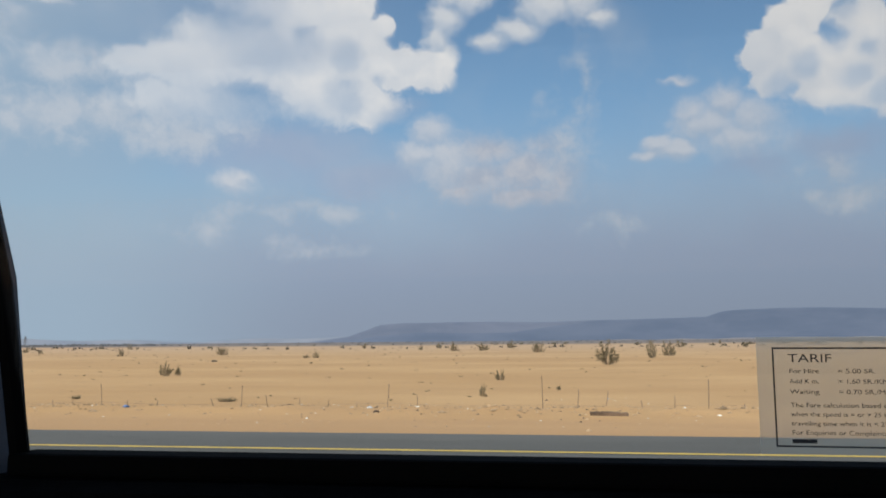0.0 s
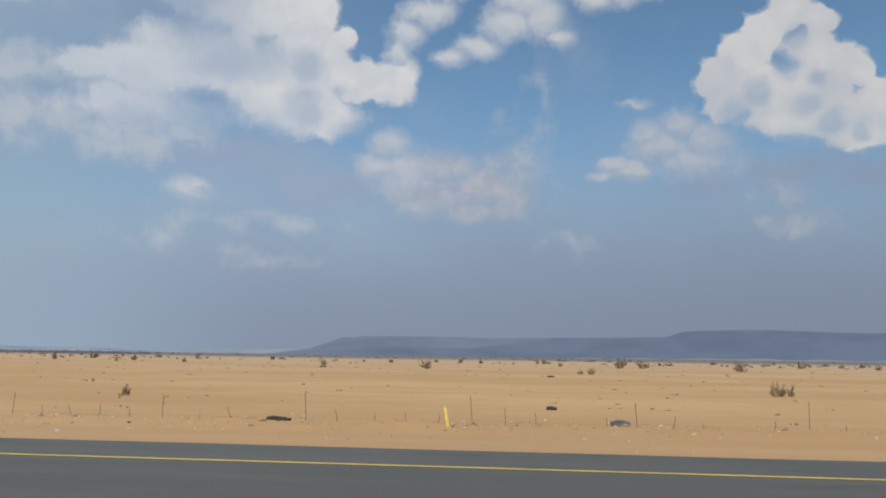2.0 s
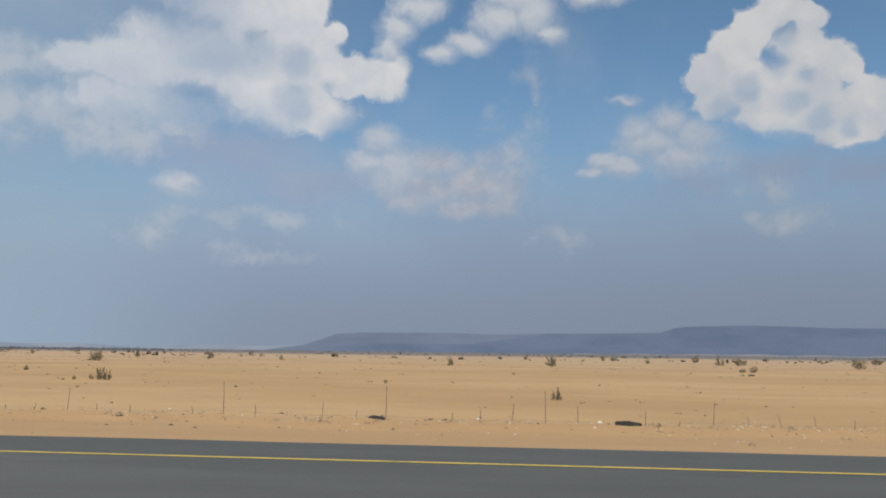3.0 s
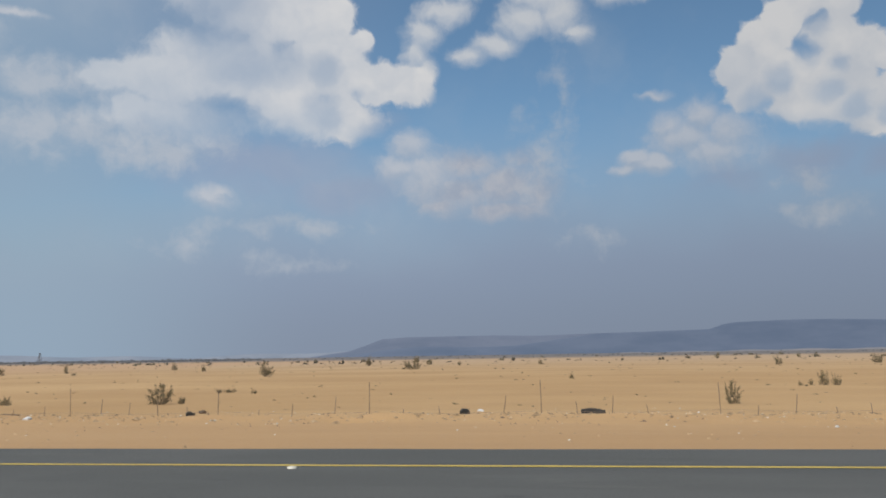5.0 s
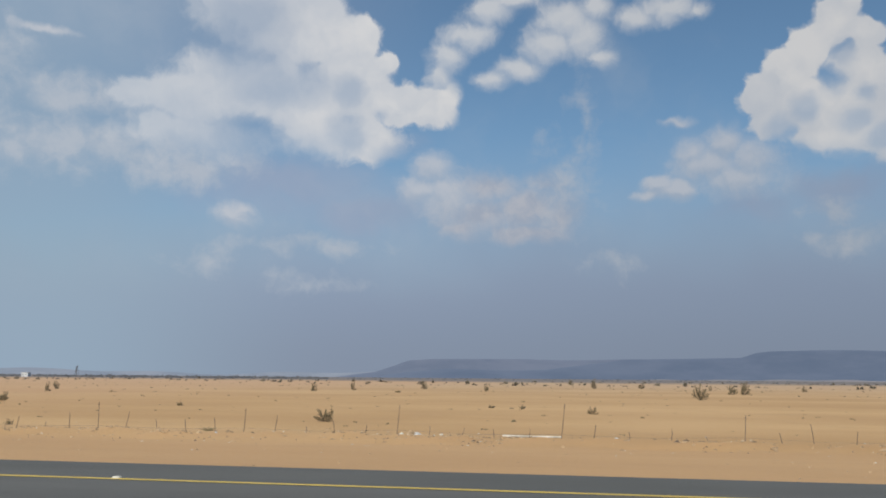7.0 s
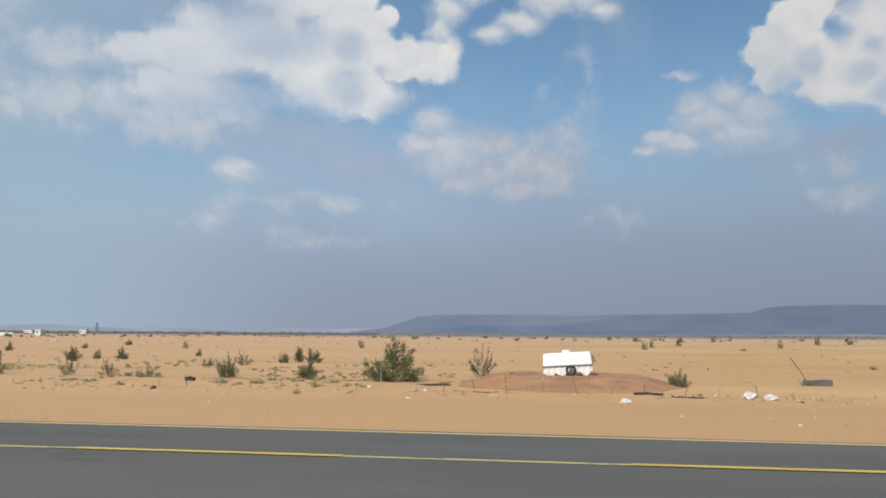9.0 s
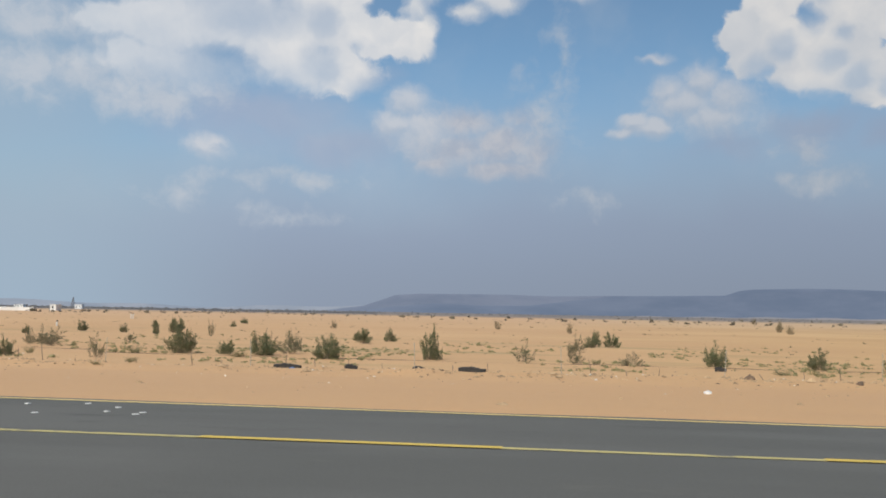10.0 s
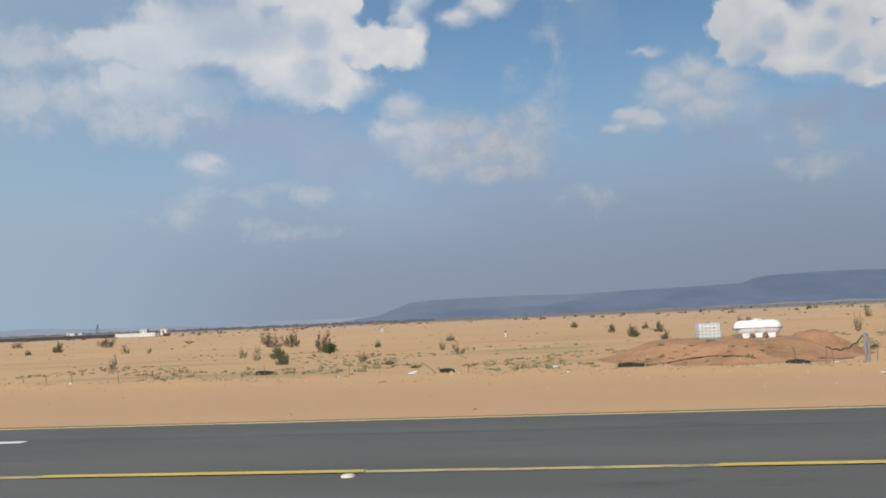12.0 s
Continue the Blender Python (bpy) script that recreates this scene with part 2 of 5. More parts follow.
def sand_material():
    m = bpy.data.materials.new("sand")
    m.use_nodes = True
    n = Nodes(m.node_tree)
    pos = n.node("ShaderNodeTexCoord").outputs["Object"]
    x, y, z = n.node("ShaderNodeSeparateXYZ", Vector=pos).outputs
    streaky = n.vec("MULTIPLY", pos, (0.25, 1.0, 1.0))
    broad = n.noise(n.vec("MULTIPLY", pos, (0.5, 1.0, 1.0)), 0.05, 5.0)
    mid = n.noise(n.vec("MULTIPLY", pos, (0.55, 1.0, 1.0)), 0.30, 6.0, 0.62)
    fine = n.noise(pos, 9.0, 5.0, 0.7)
    c = n.mix(n.ramp(broad, 0.33, 0.70), (0.475, 0.282, 0.120), (0.585, 0.366, 0.172))
    c = n.mix(n.ramp(mid, 0.45, 0.75, 0.0, 0.42), c, (0.43, 0.26, 0.118))
    speck = n.noise(n.vec("MULTIPLY", pos, (0.5, 1.0, 1.0)), 2.6, 5.0, 0.75)
    c = n.mix(n.ramp(speck, 0.58, 0.74, 0.0, 0.38), c, (0.29, 0.18, 0.09))
    c = n.mix(n.ramp(speck, 0.42, 0.30, 0.0, 0.35), c, (0.62, 0.44, 0.26))
    # the graded shoulder is redder, the more so farther along the road
    yy = n.math("MULTIPLY_ADD", n.noise(streaky, 0.35, 5.0, 0.65), 11.0, y)
    shoulder = n.ramp(yy, 36.5, 28.5)
    along = n.ramp(x, -150.0, -240.0, 0.4, 0.62)
    c = n.mix(n.math("MULTIPLY", shoulder, along), c, (0.515, 0.295, 0.14))
    # haze over the far sand put into its colour, paler and pinker
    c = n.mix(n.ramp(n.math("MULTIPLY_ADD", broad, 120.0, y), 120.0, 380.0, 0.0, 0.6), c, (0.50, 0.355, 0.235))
    # pinker sand farther along the road
    c = n.mix(n.ramp(n.math("MULTIPLY_ADD", broad, 60.0, x), -170.0, -235.0, 0.0, 0.6), c, (0.545, 0.33, 0.18))
    # darker gravel plain far out
    yf = n.math("MULTIPLY_ADD", n.noise(streaky, 0.008, 4.0), 700.0, y)
    c = n.mix(n.ramp(yf, 720.0, 1000.0, 0.0, 0.9), c, (0.15, 0.14, 0.14))
    # dry weeds between the shrubs
    weeds = n.math("MULTIPLY", n.ramp(n.noise(streaky, 0.22, 5.0), 0.52, 0.7), n.ramp(x, -225.0, -255.0, 0.0, 0.6))
    weeds = n.math("MULTIPLY", weeds, n.math("MULTIPLY", n.ramp(y, 31.0, 38.0), n.ramp(y, 110.0, 60.0)))
    c = n.mix(weeds, c, (0.22, 0.21, 0.09))
    c = n.mix(n.ramp(fine, 0.5, 0.8, 0.0, 0.35), c, (0.25, 0.175, 0.10))
    b = n.node("ShaderNodeBsdfPrincipled", Base_Color=c, Roughness=0.95)
    h = n.node("ShaderNodeBump", Height=n.math("ADD", fine, n.math("MULTIPLY", mid, 2.0)), Strength=0.5, Distance=0.05)
    m.node_tree.links.new(h.outputs[0], b.inputs["Normal"])
    out = n.node("ShaderNodeOutputMaterial")
    m.node_tree.links.new(b.outputs[0], out.inputs[0])
    return m


def asphalt_material():
    m = bpy.data.materials.new("asphalt")
    m.use_nodes = True
    n = Nodes(m.node_tree)
    pos = n.node("ShaderNodeTexCoord").outputs["Object"]
    streaky = n.vec("MULTIPLY", pos, (0.2, 1.0, 1.0))
    wheel = n.noise(streaky, 1.1, 4.0)
    grit = n.noise(pos, 60.0, 3.0, 0.8)
    patch = n.noise(pos, 0.25, 5.0, 0.6)
    c = n.mix(n.ramp(wheel, 0.35, 0.7), (0.088, 0.087, 0.078), (0.112, 0.110, 0.100))
    c = n.mix(n.ramp(patch, 0.5, 0.75, 0.0, 0.5), c, (0.125, 0.12, 0.110))
    scuff = n.noise(n.vec("MULTIPLY", pos, (0.3, 1.0, 1.0)), 1.7, 6.0, 0.7)
    c = n.mix(n.ramp(scuff, 0.58, 0.72, 0.0, 0.7), c, (0.058, 0.056, 0.052))
    c = n.mix(n.ramp(scuff, 0.40, 0.28, 0.0, 0.35), c, (0.15, 0.14, 0.12))
    c = n.mix(n.ramp(grit, 0.45, 0.7, 0.0, 0.4), c, (0.16, 0.155, 0.15))
    b = n.node("ShaderNodeBsdfPrincipled", Base_Color=c, Roughness=0.88)
    h = n.node("ShaderNodeBump", Height=grit, Strength=0.35, Distance=0.01)
    m.node_tree.links.new(h.outputs[0], b.inputs["Normal"])
    out = n.node("ShaderNodeOutputMaterial")
    m.node_tree.links.new(b.outputs[0], out.inputs[0])
    return m


def paint_material(name, colour, wear):
    """Road paint, worn through to the asphalt in flecks."""
    m = bpy.data.materials.new(name)
    m.use_nodes = True
    n = Nodes(m.node_tree)
    pos = n.node("ShaderNodeTexCoord").outputs["Object"]
    fleck = n.noise(n.vec("MULTIPLY", pos, (0.35, 1.0, 1.0)), 6.0, 6.0, 0.7)
    c = n.mix(n.ramp(fleck, 0.75 - wear, 0.85 - wear), colour, (0.13, 0.125, 0.115))
    c = n.mix(n.ramp(n.noise(pos, 1.3, 3.0), 0.4, 0.7, 0.0, 0.3), c, tuple(0.6 * k for k in colour))
    b = n.node("ShaderNodeBsdfPrincipled", Base_Color=c, Roughness=0.7)
    out = n.node("ShaderNodeOutputMaterial")
    m.node_tree.links.new(b.outputs[0], out.inputs[0])
    return m


def leaf_material(name, a, b, dry=0.3):
    m = bpy.data.materials.new(name)
    m.use_nodes = True
    n = Nodes(m.node_tree)
    geo = n.node("ShaderNodeNewGeometry")
    r = n.node("ShaderNodeObjectInfo").outputs["Random"]
    c = n.mix(geo.outputs["Random Per Island"], a, b)
    c = n.mix(n.math("MULTIPLY", r, dry), c, (0.20, 0.16, 0.085))
    d = n.node("ShaderNodeBsdfPrincipled", Base_Color=c, Roughness=0.7)
    t = n.node("ShaderNodeBsdfTranslucent", Color=c)
    mix = n.node("ShaderNodeMixShader", Fac=0.25)
    m.node_tree.links.new(d.outputs[0], mix.inputs[1])
    m.node_tree.links.new(t.outputs[0], mix.inputs[2])
    out = n.node("ShaderNodeOutputMaterial")
    m.node_tree.links.new(mix.outputs[0], out.inputs[0])
    return m


def haze_glow_material(name, colour, glow):
    """Far backdrop with the haze of many kilometres of air put into its glow."""
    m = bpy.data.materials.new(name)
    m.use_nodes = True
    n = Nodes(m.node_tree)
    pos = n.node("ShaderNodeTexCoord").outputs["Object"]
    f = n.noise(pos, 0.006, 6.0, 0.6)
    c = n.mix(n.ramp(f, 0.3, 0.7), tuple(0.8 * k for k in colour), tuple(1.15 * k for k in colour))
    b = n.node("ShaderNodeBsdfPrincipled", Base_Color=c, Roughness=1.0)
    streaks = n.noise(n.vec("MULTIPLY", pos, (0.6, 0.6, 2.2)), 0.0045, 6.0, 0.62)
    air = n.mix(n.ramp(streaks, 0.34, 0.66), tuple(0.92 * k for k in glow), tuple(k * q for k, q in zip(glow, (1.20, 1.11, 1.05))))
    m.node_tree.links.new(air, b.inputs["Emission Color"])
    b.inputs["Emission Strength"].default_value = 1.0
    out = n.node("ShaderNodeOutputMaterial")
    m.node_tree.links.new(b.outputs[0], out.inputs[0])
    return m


SAND, ASPHALT = sand_material(), asphalt_material()
YELLOW = paint_material("yellow_paint", (0.62, 0.44, 0.09), 0.16)
PALE_YELLOW = paint_material("worn_yellow_paint", (0.50, 0.42, 0.17), 0.22)
EDGE_YELLOW = paint_material("edge_yellow_paint", (0.72, 0.54, 0.22), 0.10)
WHITE_PAINT = paint_material("white_road_paint", (0.78, 0.78, 0.78), 0.14)
SOIL = material("red_soil", (0.36, 0.18, 0.09), 0.95, vary=0.16, scale=0.7, bump=0.6, bump_scale=5, tint=(0.44, 0.27, 0.15))
TAR = material("road_tar", (0.03, 0.029, 0.028), 0.7, vary=0.15, scale=5)
PALE_SAND = material("pale_blown_sand", (0.58, 0.46, 0.30), 0.95, vary=0.08, scale=2, bump=0.3)
RUST = material("rusty_steel", (0.27, 0.20, 0.15), 0.8, 0.2, vary=0.25, scale=4, random_tint=0.8)
PALE_POST = material("weathered_pale_post", (0.42, 0.38, 0.31), 0.8, 0.1, vary=0.2, scale=6)
TWIG = material("dry_twig", (0.23, 0.18, 0.125), 0.9, vary=0.2, scale=5)
DRY_LEAF = leaf_material("dry_scrub_leaf", (0.13, 0.105, 0.06), (0.27, 0.22, 0.125))
GREEN_LEAF = leaf_material("green_leaf", (0.07, 0.092, 0.038), (0.19, 0.21, 0.10))
THORN_LEAF = leaf_material("thorn_leaf", (0.07, 0.08, 0.042), (0.21, 0.20, 0.115))
TUFT_LEAF = leaf_material("tuft_leaf", (0.19, 0.185, 0.08), (0.36, 0.315, 0.16))
VIVID_LEAF = leaf_material("vivid_leaf", (0.07, 0.12, 0.03), (0.14, 0.20, 0.06), 0.0)
RUBBER = material("tyre_rubber", (0.022, 0.021, 0.021), 0.75, vary=0.25, scale=6, bump=0.4, tint=(0.07, 0.06, 0.05))
PLASTIC = material("white_polyethylene", (0.86, 0.86, 0.86), 0.42, vary=0.03, scale=1.5, tint=(0.8, 0.79, 0.77))
STEEL = material("galvanised_steel", (0.42, 0.43, 0.44), 0.5, 0.7, vary=0.1, scale=5)
CAGE = material("bright_galvanised_tube", (0.52, 0.53, 0.54), 0.6, 0.3, vary=0.1, scale=5)
BAG = material("white_plastic_bag", (0.70, 0.69, 0.67), 0.5, vary=0.08, scale=6, random_tint=0.25)
LITTER = material("pale_litter", (0.62, 0.58, 0.50), 0.7, vary=0.2, scale=3)
STONE = material("desert_stone", (0.40, 0.275, 0.16), 0.95, vary=0.25, scale=3, bump=0.4)
DARK_STONE = material("dark_rubble", (0.16, 0.11, 0.075), 0.95, vary=0.25, scale=3)
BLUE = material("blue_plastic", (0.10, 0.20, 0.42), 0.5, vary=0.1, scale=3)
GREY_SHEET = material("grey_rubber_sheet", (0.13, 0.13, 0.14), 0.7, vary=0.2, scale=4, bump=0.4)
MARKER = material("yellow_marker_paint", (0.75, 0.52, 0.06), 0.6, vary=0.12, scale=8, tint=(0.7, 0.6, 0.3))
WHITEWASH = material("whitewashed_wall", (0.72, 0.71, 0.69), 0.8, vary=0.06, scale=0.3)
DARK_WALL = material("dark_block_wall", (0.055, 0.05, 0.055), 0.9, vary=0.15, scale=0.3)
WINDOW_DARK = material("dark_window", (0.03, 0.035, 0.04), 0.2, vary=0.1, scale=1)
FAR_SCRUB = material("far_scrub", (0.125, 0.105, 0.075), 0.95, vary=0.3, scale=0.02)
# emission stands in for airlight on far scrub, trees and mast
HAZE_GLOW = haze_glow_material("hazy_scrub", (0.06, 0.055, 0.045), (0.075, 0.085, 0.105))
MESA_NEAR = haze_glow_material("mesa_haze_glow_near", (0.018, 0.018, 0.018), (0.105, 0.152, 0.245))
MESA_FAR = haze_glow_material("mesa_haze_glow_far", (0.018, 0.018, 0.018), (0.134, 0.178, 0.27))
DUST = haze_glow_material("dust_haze_glow", (0.03, 0.025, 0.02), (0.205, 0.215, 0.245))
HILLS = haze_glow_material("hill_haze_glow_far", (0.015, 0.015, 0.015), (0.235, 0.29, 0.38))
TRIM = material("black_door_trim", (0.004, 0.004, 0.005), 0.9, gloss=0.05, vary=0.2, scale=20, bump=0.3, bump_scale=300)
PILLAR = material("grey_pillar_cloth", (0.09, 0.10, 0.12), 0.8, vary=0.1, scale=20)
SEAL = material("rubber_seal", (0.004, 0.004, 0.004), 0.9, gloss=0.05, vary=0.1, scale=20)
PRINT = material("black_print", (0.03, 0.03, 0.035), 0.7, vary=0.1, scale=40)
RED_PRINT = material("red_print", (0.30, 0.02, 0.04), 0.6, vary=0.1, scale=40)


def film_material(name, colour, opacity):
    """Thin printed film on the window: part see-through, lit from behind."""
    m = bpy.data.materials.new(name)
    m.use_nodes = True
    n = Nodes(m.node_tree)
    pos = n.node("ShaderNodeTexCoord").outputs["Object"]
    c = n.mix(n.noise(pos, 30.0, 3.0), tuple(0.92 * k for k in colour), colour)
    t = n.node("ShaderNodeBsdfTranslucent", Color=c)
    s = n.node("ShaderNodeBsdfTransparent")
    mix = n.node("ShaderNodeMixShader", Fac=opacity)
    m.node_tree.links.new(s.outputs[0], mix.inputs[1])
    m.node_tree.links.new(t.outputs[0], mix.inputs[2])
    out = n.node("ShaderNodeOutputMaterial")
    m.node_tree.links.new(mix.outputs[0], out.inputs[0])
    return m


FILM = film_material("cream_film", (0.98, 0.90, 0.72), 0.52)


def glass_material():
    m = bpy.data.materials.new("window_glass")
    m.use_nodes = True
    n = Nodes(m.node_tree)
    s = n.node("ShaderNodeBsdfTransparent", Color=(0.97, 0.98, 0.98, 1))
    g = n.node("ShaderNodeBsdfGlossy", Roughness=0.02)
    mix = n.node("ShaderNodeMixShader", Fac=0.02)
    m.node_tree.links.new(s.outputs[0], mix.inputs[1])
    m.node_tree.links.new(g.outputs[0], mix.inputs[2])
    out = n.node("ShaderNodeOutputMaterial")
    m.node_tree.links.new(mix.outputs[0], out.inputs[0])
    return m


GLASS = glass_material()

# ---- mesh helpers ----


def part(name, bm, mat, parent=None, label="", smooth=False):
    me = bpy.data.meshes.new(name)
    bm.to_mesh(me)
    bm.free()
    me.materials.append(mat)
    if smooth:
        me.polygons.foreach_set("use_smooth", [True] * len(me.polygons))
    ob = new(name, me)
    ob.parent = parent
    return tagged(ob, label) if label else ob


def sheet(name, verts, faces, mat, parent=None, smooth=False):
    me = bpy.data.meshes.new(name)
    me.from_pydata([tuple(v) for v in verts], [], [tuple(f) for f in faces])
    me.materials.append(mat)
    if smooth:
        me.polygons.foreach_set("use_smooth", [True] * len(me.polygons))
    ob = new(name, me)
    ob.parent = parent
    return ob


def thing(name, m, label, category, group="", kind=""):
    ob = new(name)
    ob.empty_display_size = 0.1
    ob.matrix_basis = m
    return tagged(ob, label, category, group, kind)


def box(bm, x0, x1, y0, y1, z0, z1, bevel=0.0):
    r = bmesh.ops.create_cube(bm, size=1.0, matrix=Matrix.Translation(((x0 + x1) / 2, (y0 + y1) / 2, (z0 + z1) / 2))
                              @ Matrix.Diagonal((x1 - x0, y1 - y0, z1 - z0, 1)))
    if bevel:
        edges = list({e for v in r["verts"] for e in v.link_edges})
        bmesh.ops.bevel(bm, geom=edges, offset=bevel, segments=2, affect="EDGES", profile=0.6)
    return bm


def tube(bm, pts, radii, sides=5, cap=True):
    """A tapered tube along points."""
    rings = []
    for i, p in enumerate(pts):
        p = Vector(p)
        d = (Vector(pts[min(i + 1, len(pts) - 1)]) - Vector(pts[max(i - 1, 0)])).normalized()
        u = d.cross(Vector((0.31, 0.2, 0.93)))
        if u.length < 1e-4:
            u = d.cross(Vector((1, 0, 0)))
        u.normalize()
        w = d.cross(u)
        r = radii[i] if isinstance(radii, (list, tuple)) else radii
        rings.append([bm.verts.new(p + (u * math.cos(k * math.tau / sides) + w * math.sin(k * math.tau / sides)) * r)
                      for k in range(sides)])
    for a, b in zip(rings, rings[1:]):
        for k in range(sides):
            bm.faces.new((a[k], a[(k + 1) % sides], b[(k + 1) % sides], b[k]))
    if cap:
        bm.faces.new(rings[0][::-1])
        bm.faces.new(rings[-1])
    return bm


def lathe(bm, profile, segments=24, axis="Z"):
    """Turn (radius, height) pairs round an axis."""
    rings = []
    for r, h in profile:
        ring = []
        for k in range(segments):
            c, s = math.cos(k * math.tau / segments) * r, math.sin(k * math.tau / segments) * r
            ring.append(bm.verts.new({"Z": (c, s, h), "X": (h, c, s), "Y": (s, h, c)}[axis]))
        rings.append(ring)
    for a, b in zip(rings, rings[1:]):
        for k in range(segments):
            bm.faces.new((a[k], a[(k + 1) % segments], b[(k + 1) % segments], b[k]))
    return rings


def lerp(x, xs, ys):
    return float(np.interp(x, xs, ys))


# ---- the lie of the land ----
ROAD_Z = 0.5                                                       # the road stands on a low embankment
MOUNDS = [(-226.0, 38.4, 5.2, 6.4, 0.42, 0.42), (-293.0, 39.4, 5.7, 7.0, 0.75, 0.5), (-289.3, 38.9, 2.5, 2.9, 1.02, 0.95)]     # x, y, half length, half depth, height, slope


def kerb_y(x):
    """Outer edge of the asphalt."""
    return lerp(-x, [0, 185, 212, 400], [9.07, 9.07, 8.5, 8.5])


def fence_y(x):
    return lerp(-x, [0, 50, 66, 80, 135, 170, 182, 215, 240, 275, 297, 330], [29.8, 29.9, 28.9, 28.5, 28, 28.4, 28.6, 29, 30.4, 28.6, 31, 35])


def mound_z(x, y, m):
    mx, my, a, b, h, slope = m
    r = math.hypot((x - mx) / a, (y - my) / b)
    r += 0.07 * noise.noise(Vector((x * 0.5, y * 0.5, 3)))
    t = min(1.0, max(0.0, (1.0 - r) / slope))
    return h * t * t * (3 - 2 * t)


def base_z(x, y):
    low = lerp(y, [8.0, 8.6, 9.3, 13, 18, 25, 28, 40, 60, 200, 450, 5000], [0.40, 0.44, 0.44, 0.15, -0.32, -0.88, -0.92, -1.0, -1.05, -0.9, -0.8, -0.8])
    mid = lerp(y, [8.0, 8.6, 9.3, 13, 18, 26, 28.5, 34, 60, 5000], [0.40, 0.44, 0.44, 0.20, -0.15, -0.58, -0.52, -0.70, -0.8, -0.8])
    high = lerp(y, [8.0, 8.6, 9.3, 13, 18, 26, 34, 60, 5000], [0.40, 0.44, 0.44, 0.20, -0.15, -0.6, -0.75, -0.8, -0.8])
    z = lerp(-x, [80, 125, 190, 220], [low, mid, mid, high])
    if 9.4 < y < 420:
        f = fence_y(x)
        z += 0.03 * noise.noise(Vector((x * 0.25, y * 0.35, 0)))
        if y > 35:
            z += min(1, (y - 35) / 30) * 0.12 * noise.noise(Vector((x * 0.03, y * 0.05, 7)))
        bank = math.exp(-((y - f + 1.2) / 1.5) ** 2)                       # low windrow along the fence
        z += bank * (0.12 + 0.20 * noise.noise(Vector((x * 0.8, y * 0.8, 5))))
    return z


def land_z(x, y):
    return base_z(x, y) + max((mound_z(x, y, m) for m in MOUNDS), default=0.0)


def build_ground():
    xs = np.concatenate([[-5200, -3500, -2200, -1300, -800, -560], np.arange(-440, 60, 0.8), [90, 150, 300, 700, 1500, 3000, 5200]])
    ys = np.concatenate([[-3000, -800, -150, -40, -10, 8.0], np.arange(8.4, 34, 0.5), np.arange(34, 60, 1.5),
                         [63, 68, 74, 81, 90, 100, 115, 135, 160, 200, 260, 340, 450, 700, 1200, 2200, 3600, 4950]])
    verts = [(x, y, base_z(x, y)) for y in ys for x in xs]
    w = len(xs)
    faces = [(j * w + i, j * w + i + 1, (j + 1) * w + i + 1, (j + 1) * w + i) for j in range(len(ys) - 1) for i in range(w - 1)]
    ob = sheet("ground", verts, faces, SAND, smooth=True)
    tagged(ob, "flat pale sandy desert plain with a redder graded roadside", "ground", kind="structure")


def build_mounds():
    for m in MOUNDS:
        mx, my, a, b, h, slope = m
        bm = bmesh.new()
        nu, nv = 90, 80
        grid = []
        for j in range(nv):
            row = []
            for i in range(nu):
                x, y = mx - a * 1.15 + 2.3 * a * i / (nu - 1), my - b * 1.15 + 2.3 * b * j / (nv - 1)
                mz = mound_z(x, y, m)
                rough = 0.05 * noise.noise(Vector((x * 2.1, y * 2.1, 1))) + 0.03 * noise.noise(Vector((x * 6, y * 6, 2)))
                row.append(bm.verts.new((x, y, base_z(x, y) + mz + rough * min(1, mz * 4) - (0.06 if mz < 0.005 else 0))))
            grid.append(row)
        for j in range(nv - 1):
            for i in range(nu - 1):
                bm.faces.new((grid[j][i], grid[j][i + 1], grid[j + 1][i + 1], grid[j + 1][i]))
        ob = part("dirt_mound", bm, SOIL, smooth=True)
        tagged(ob, "low flat-topped mound of bare reddish soil on the plain", "mound", kind="structure")


def strip(name, x0, x1, y_of, width, z, mat, label, step=2.0):
    n = max(1, round(abs(x1 - x0) / step))
    verts, faces = [], []
    for i in range(n + 1):
        x = x0 + (x1 - x0) * i / n
        y = y_of(x)
        verts += [(x, y - width / 2, z), (x, y + width / 2, z)]
    for i in range(n):
        faces.append((2 * i, 2 * i + 2, 2 * i + 3, 2 * i + 1))
    return tagged(sheet(name, verts, faces, mat), label, "road marking", kind="structure")


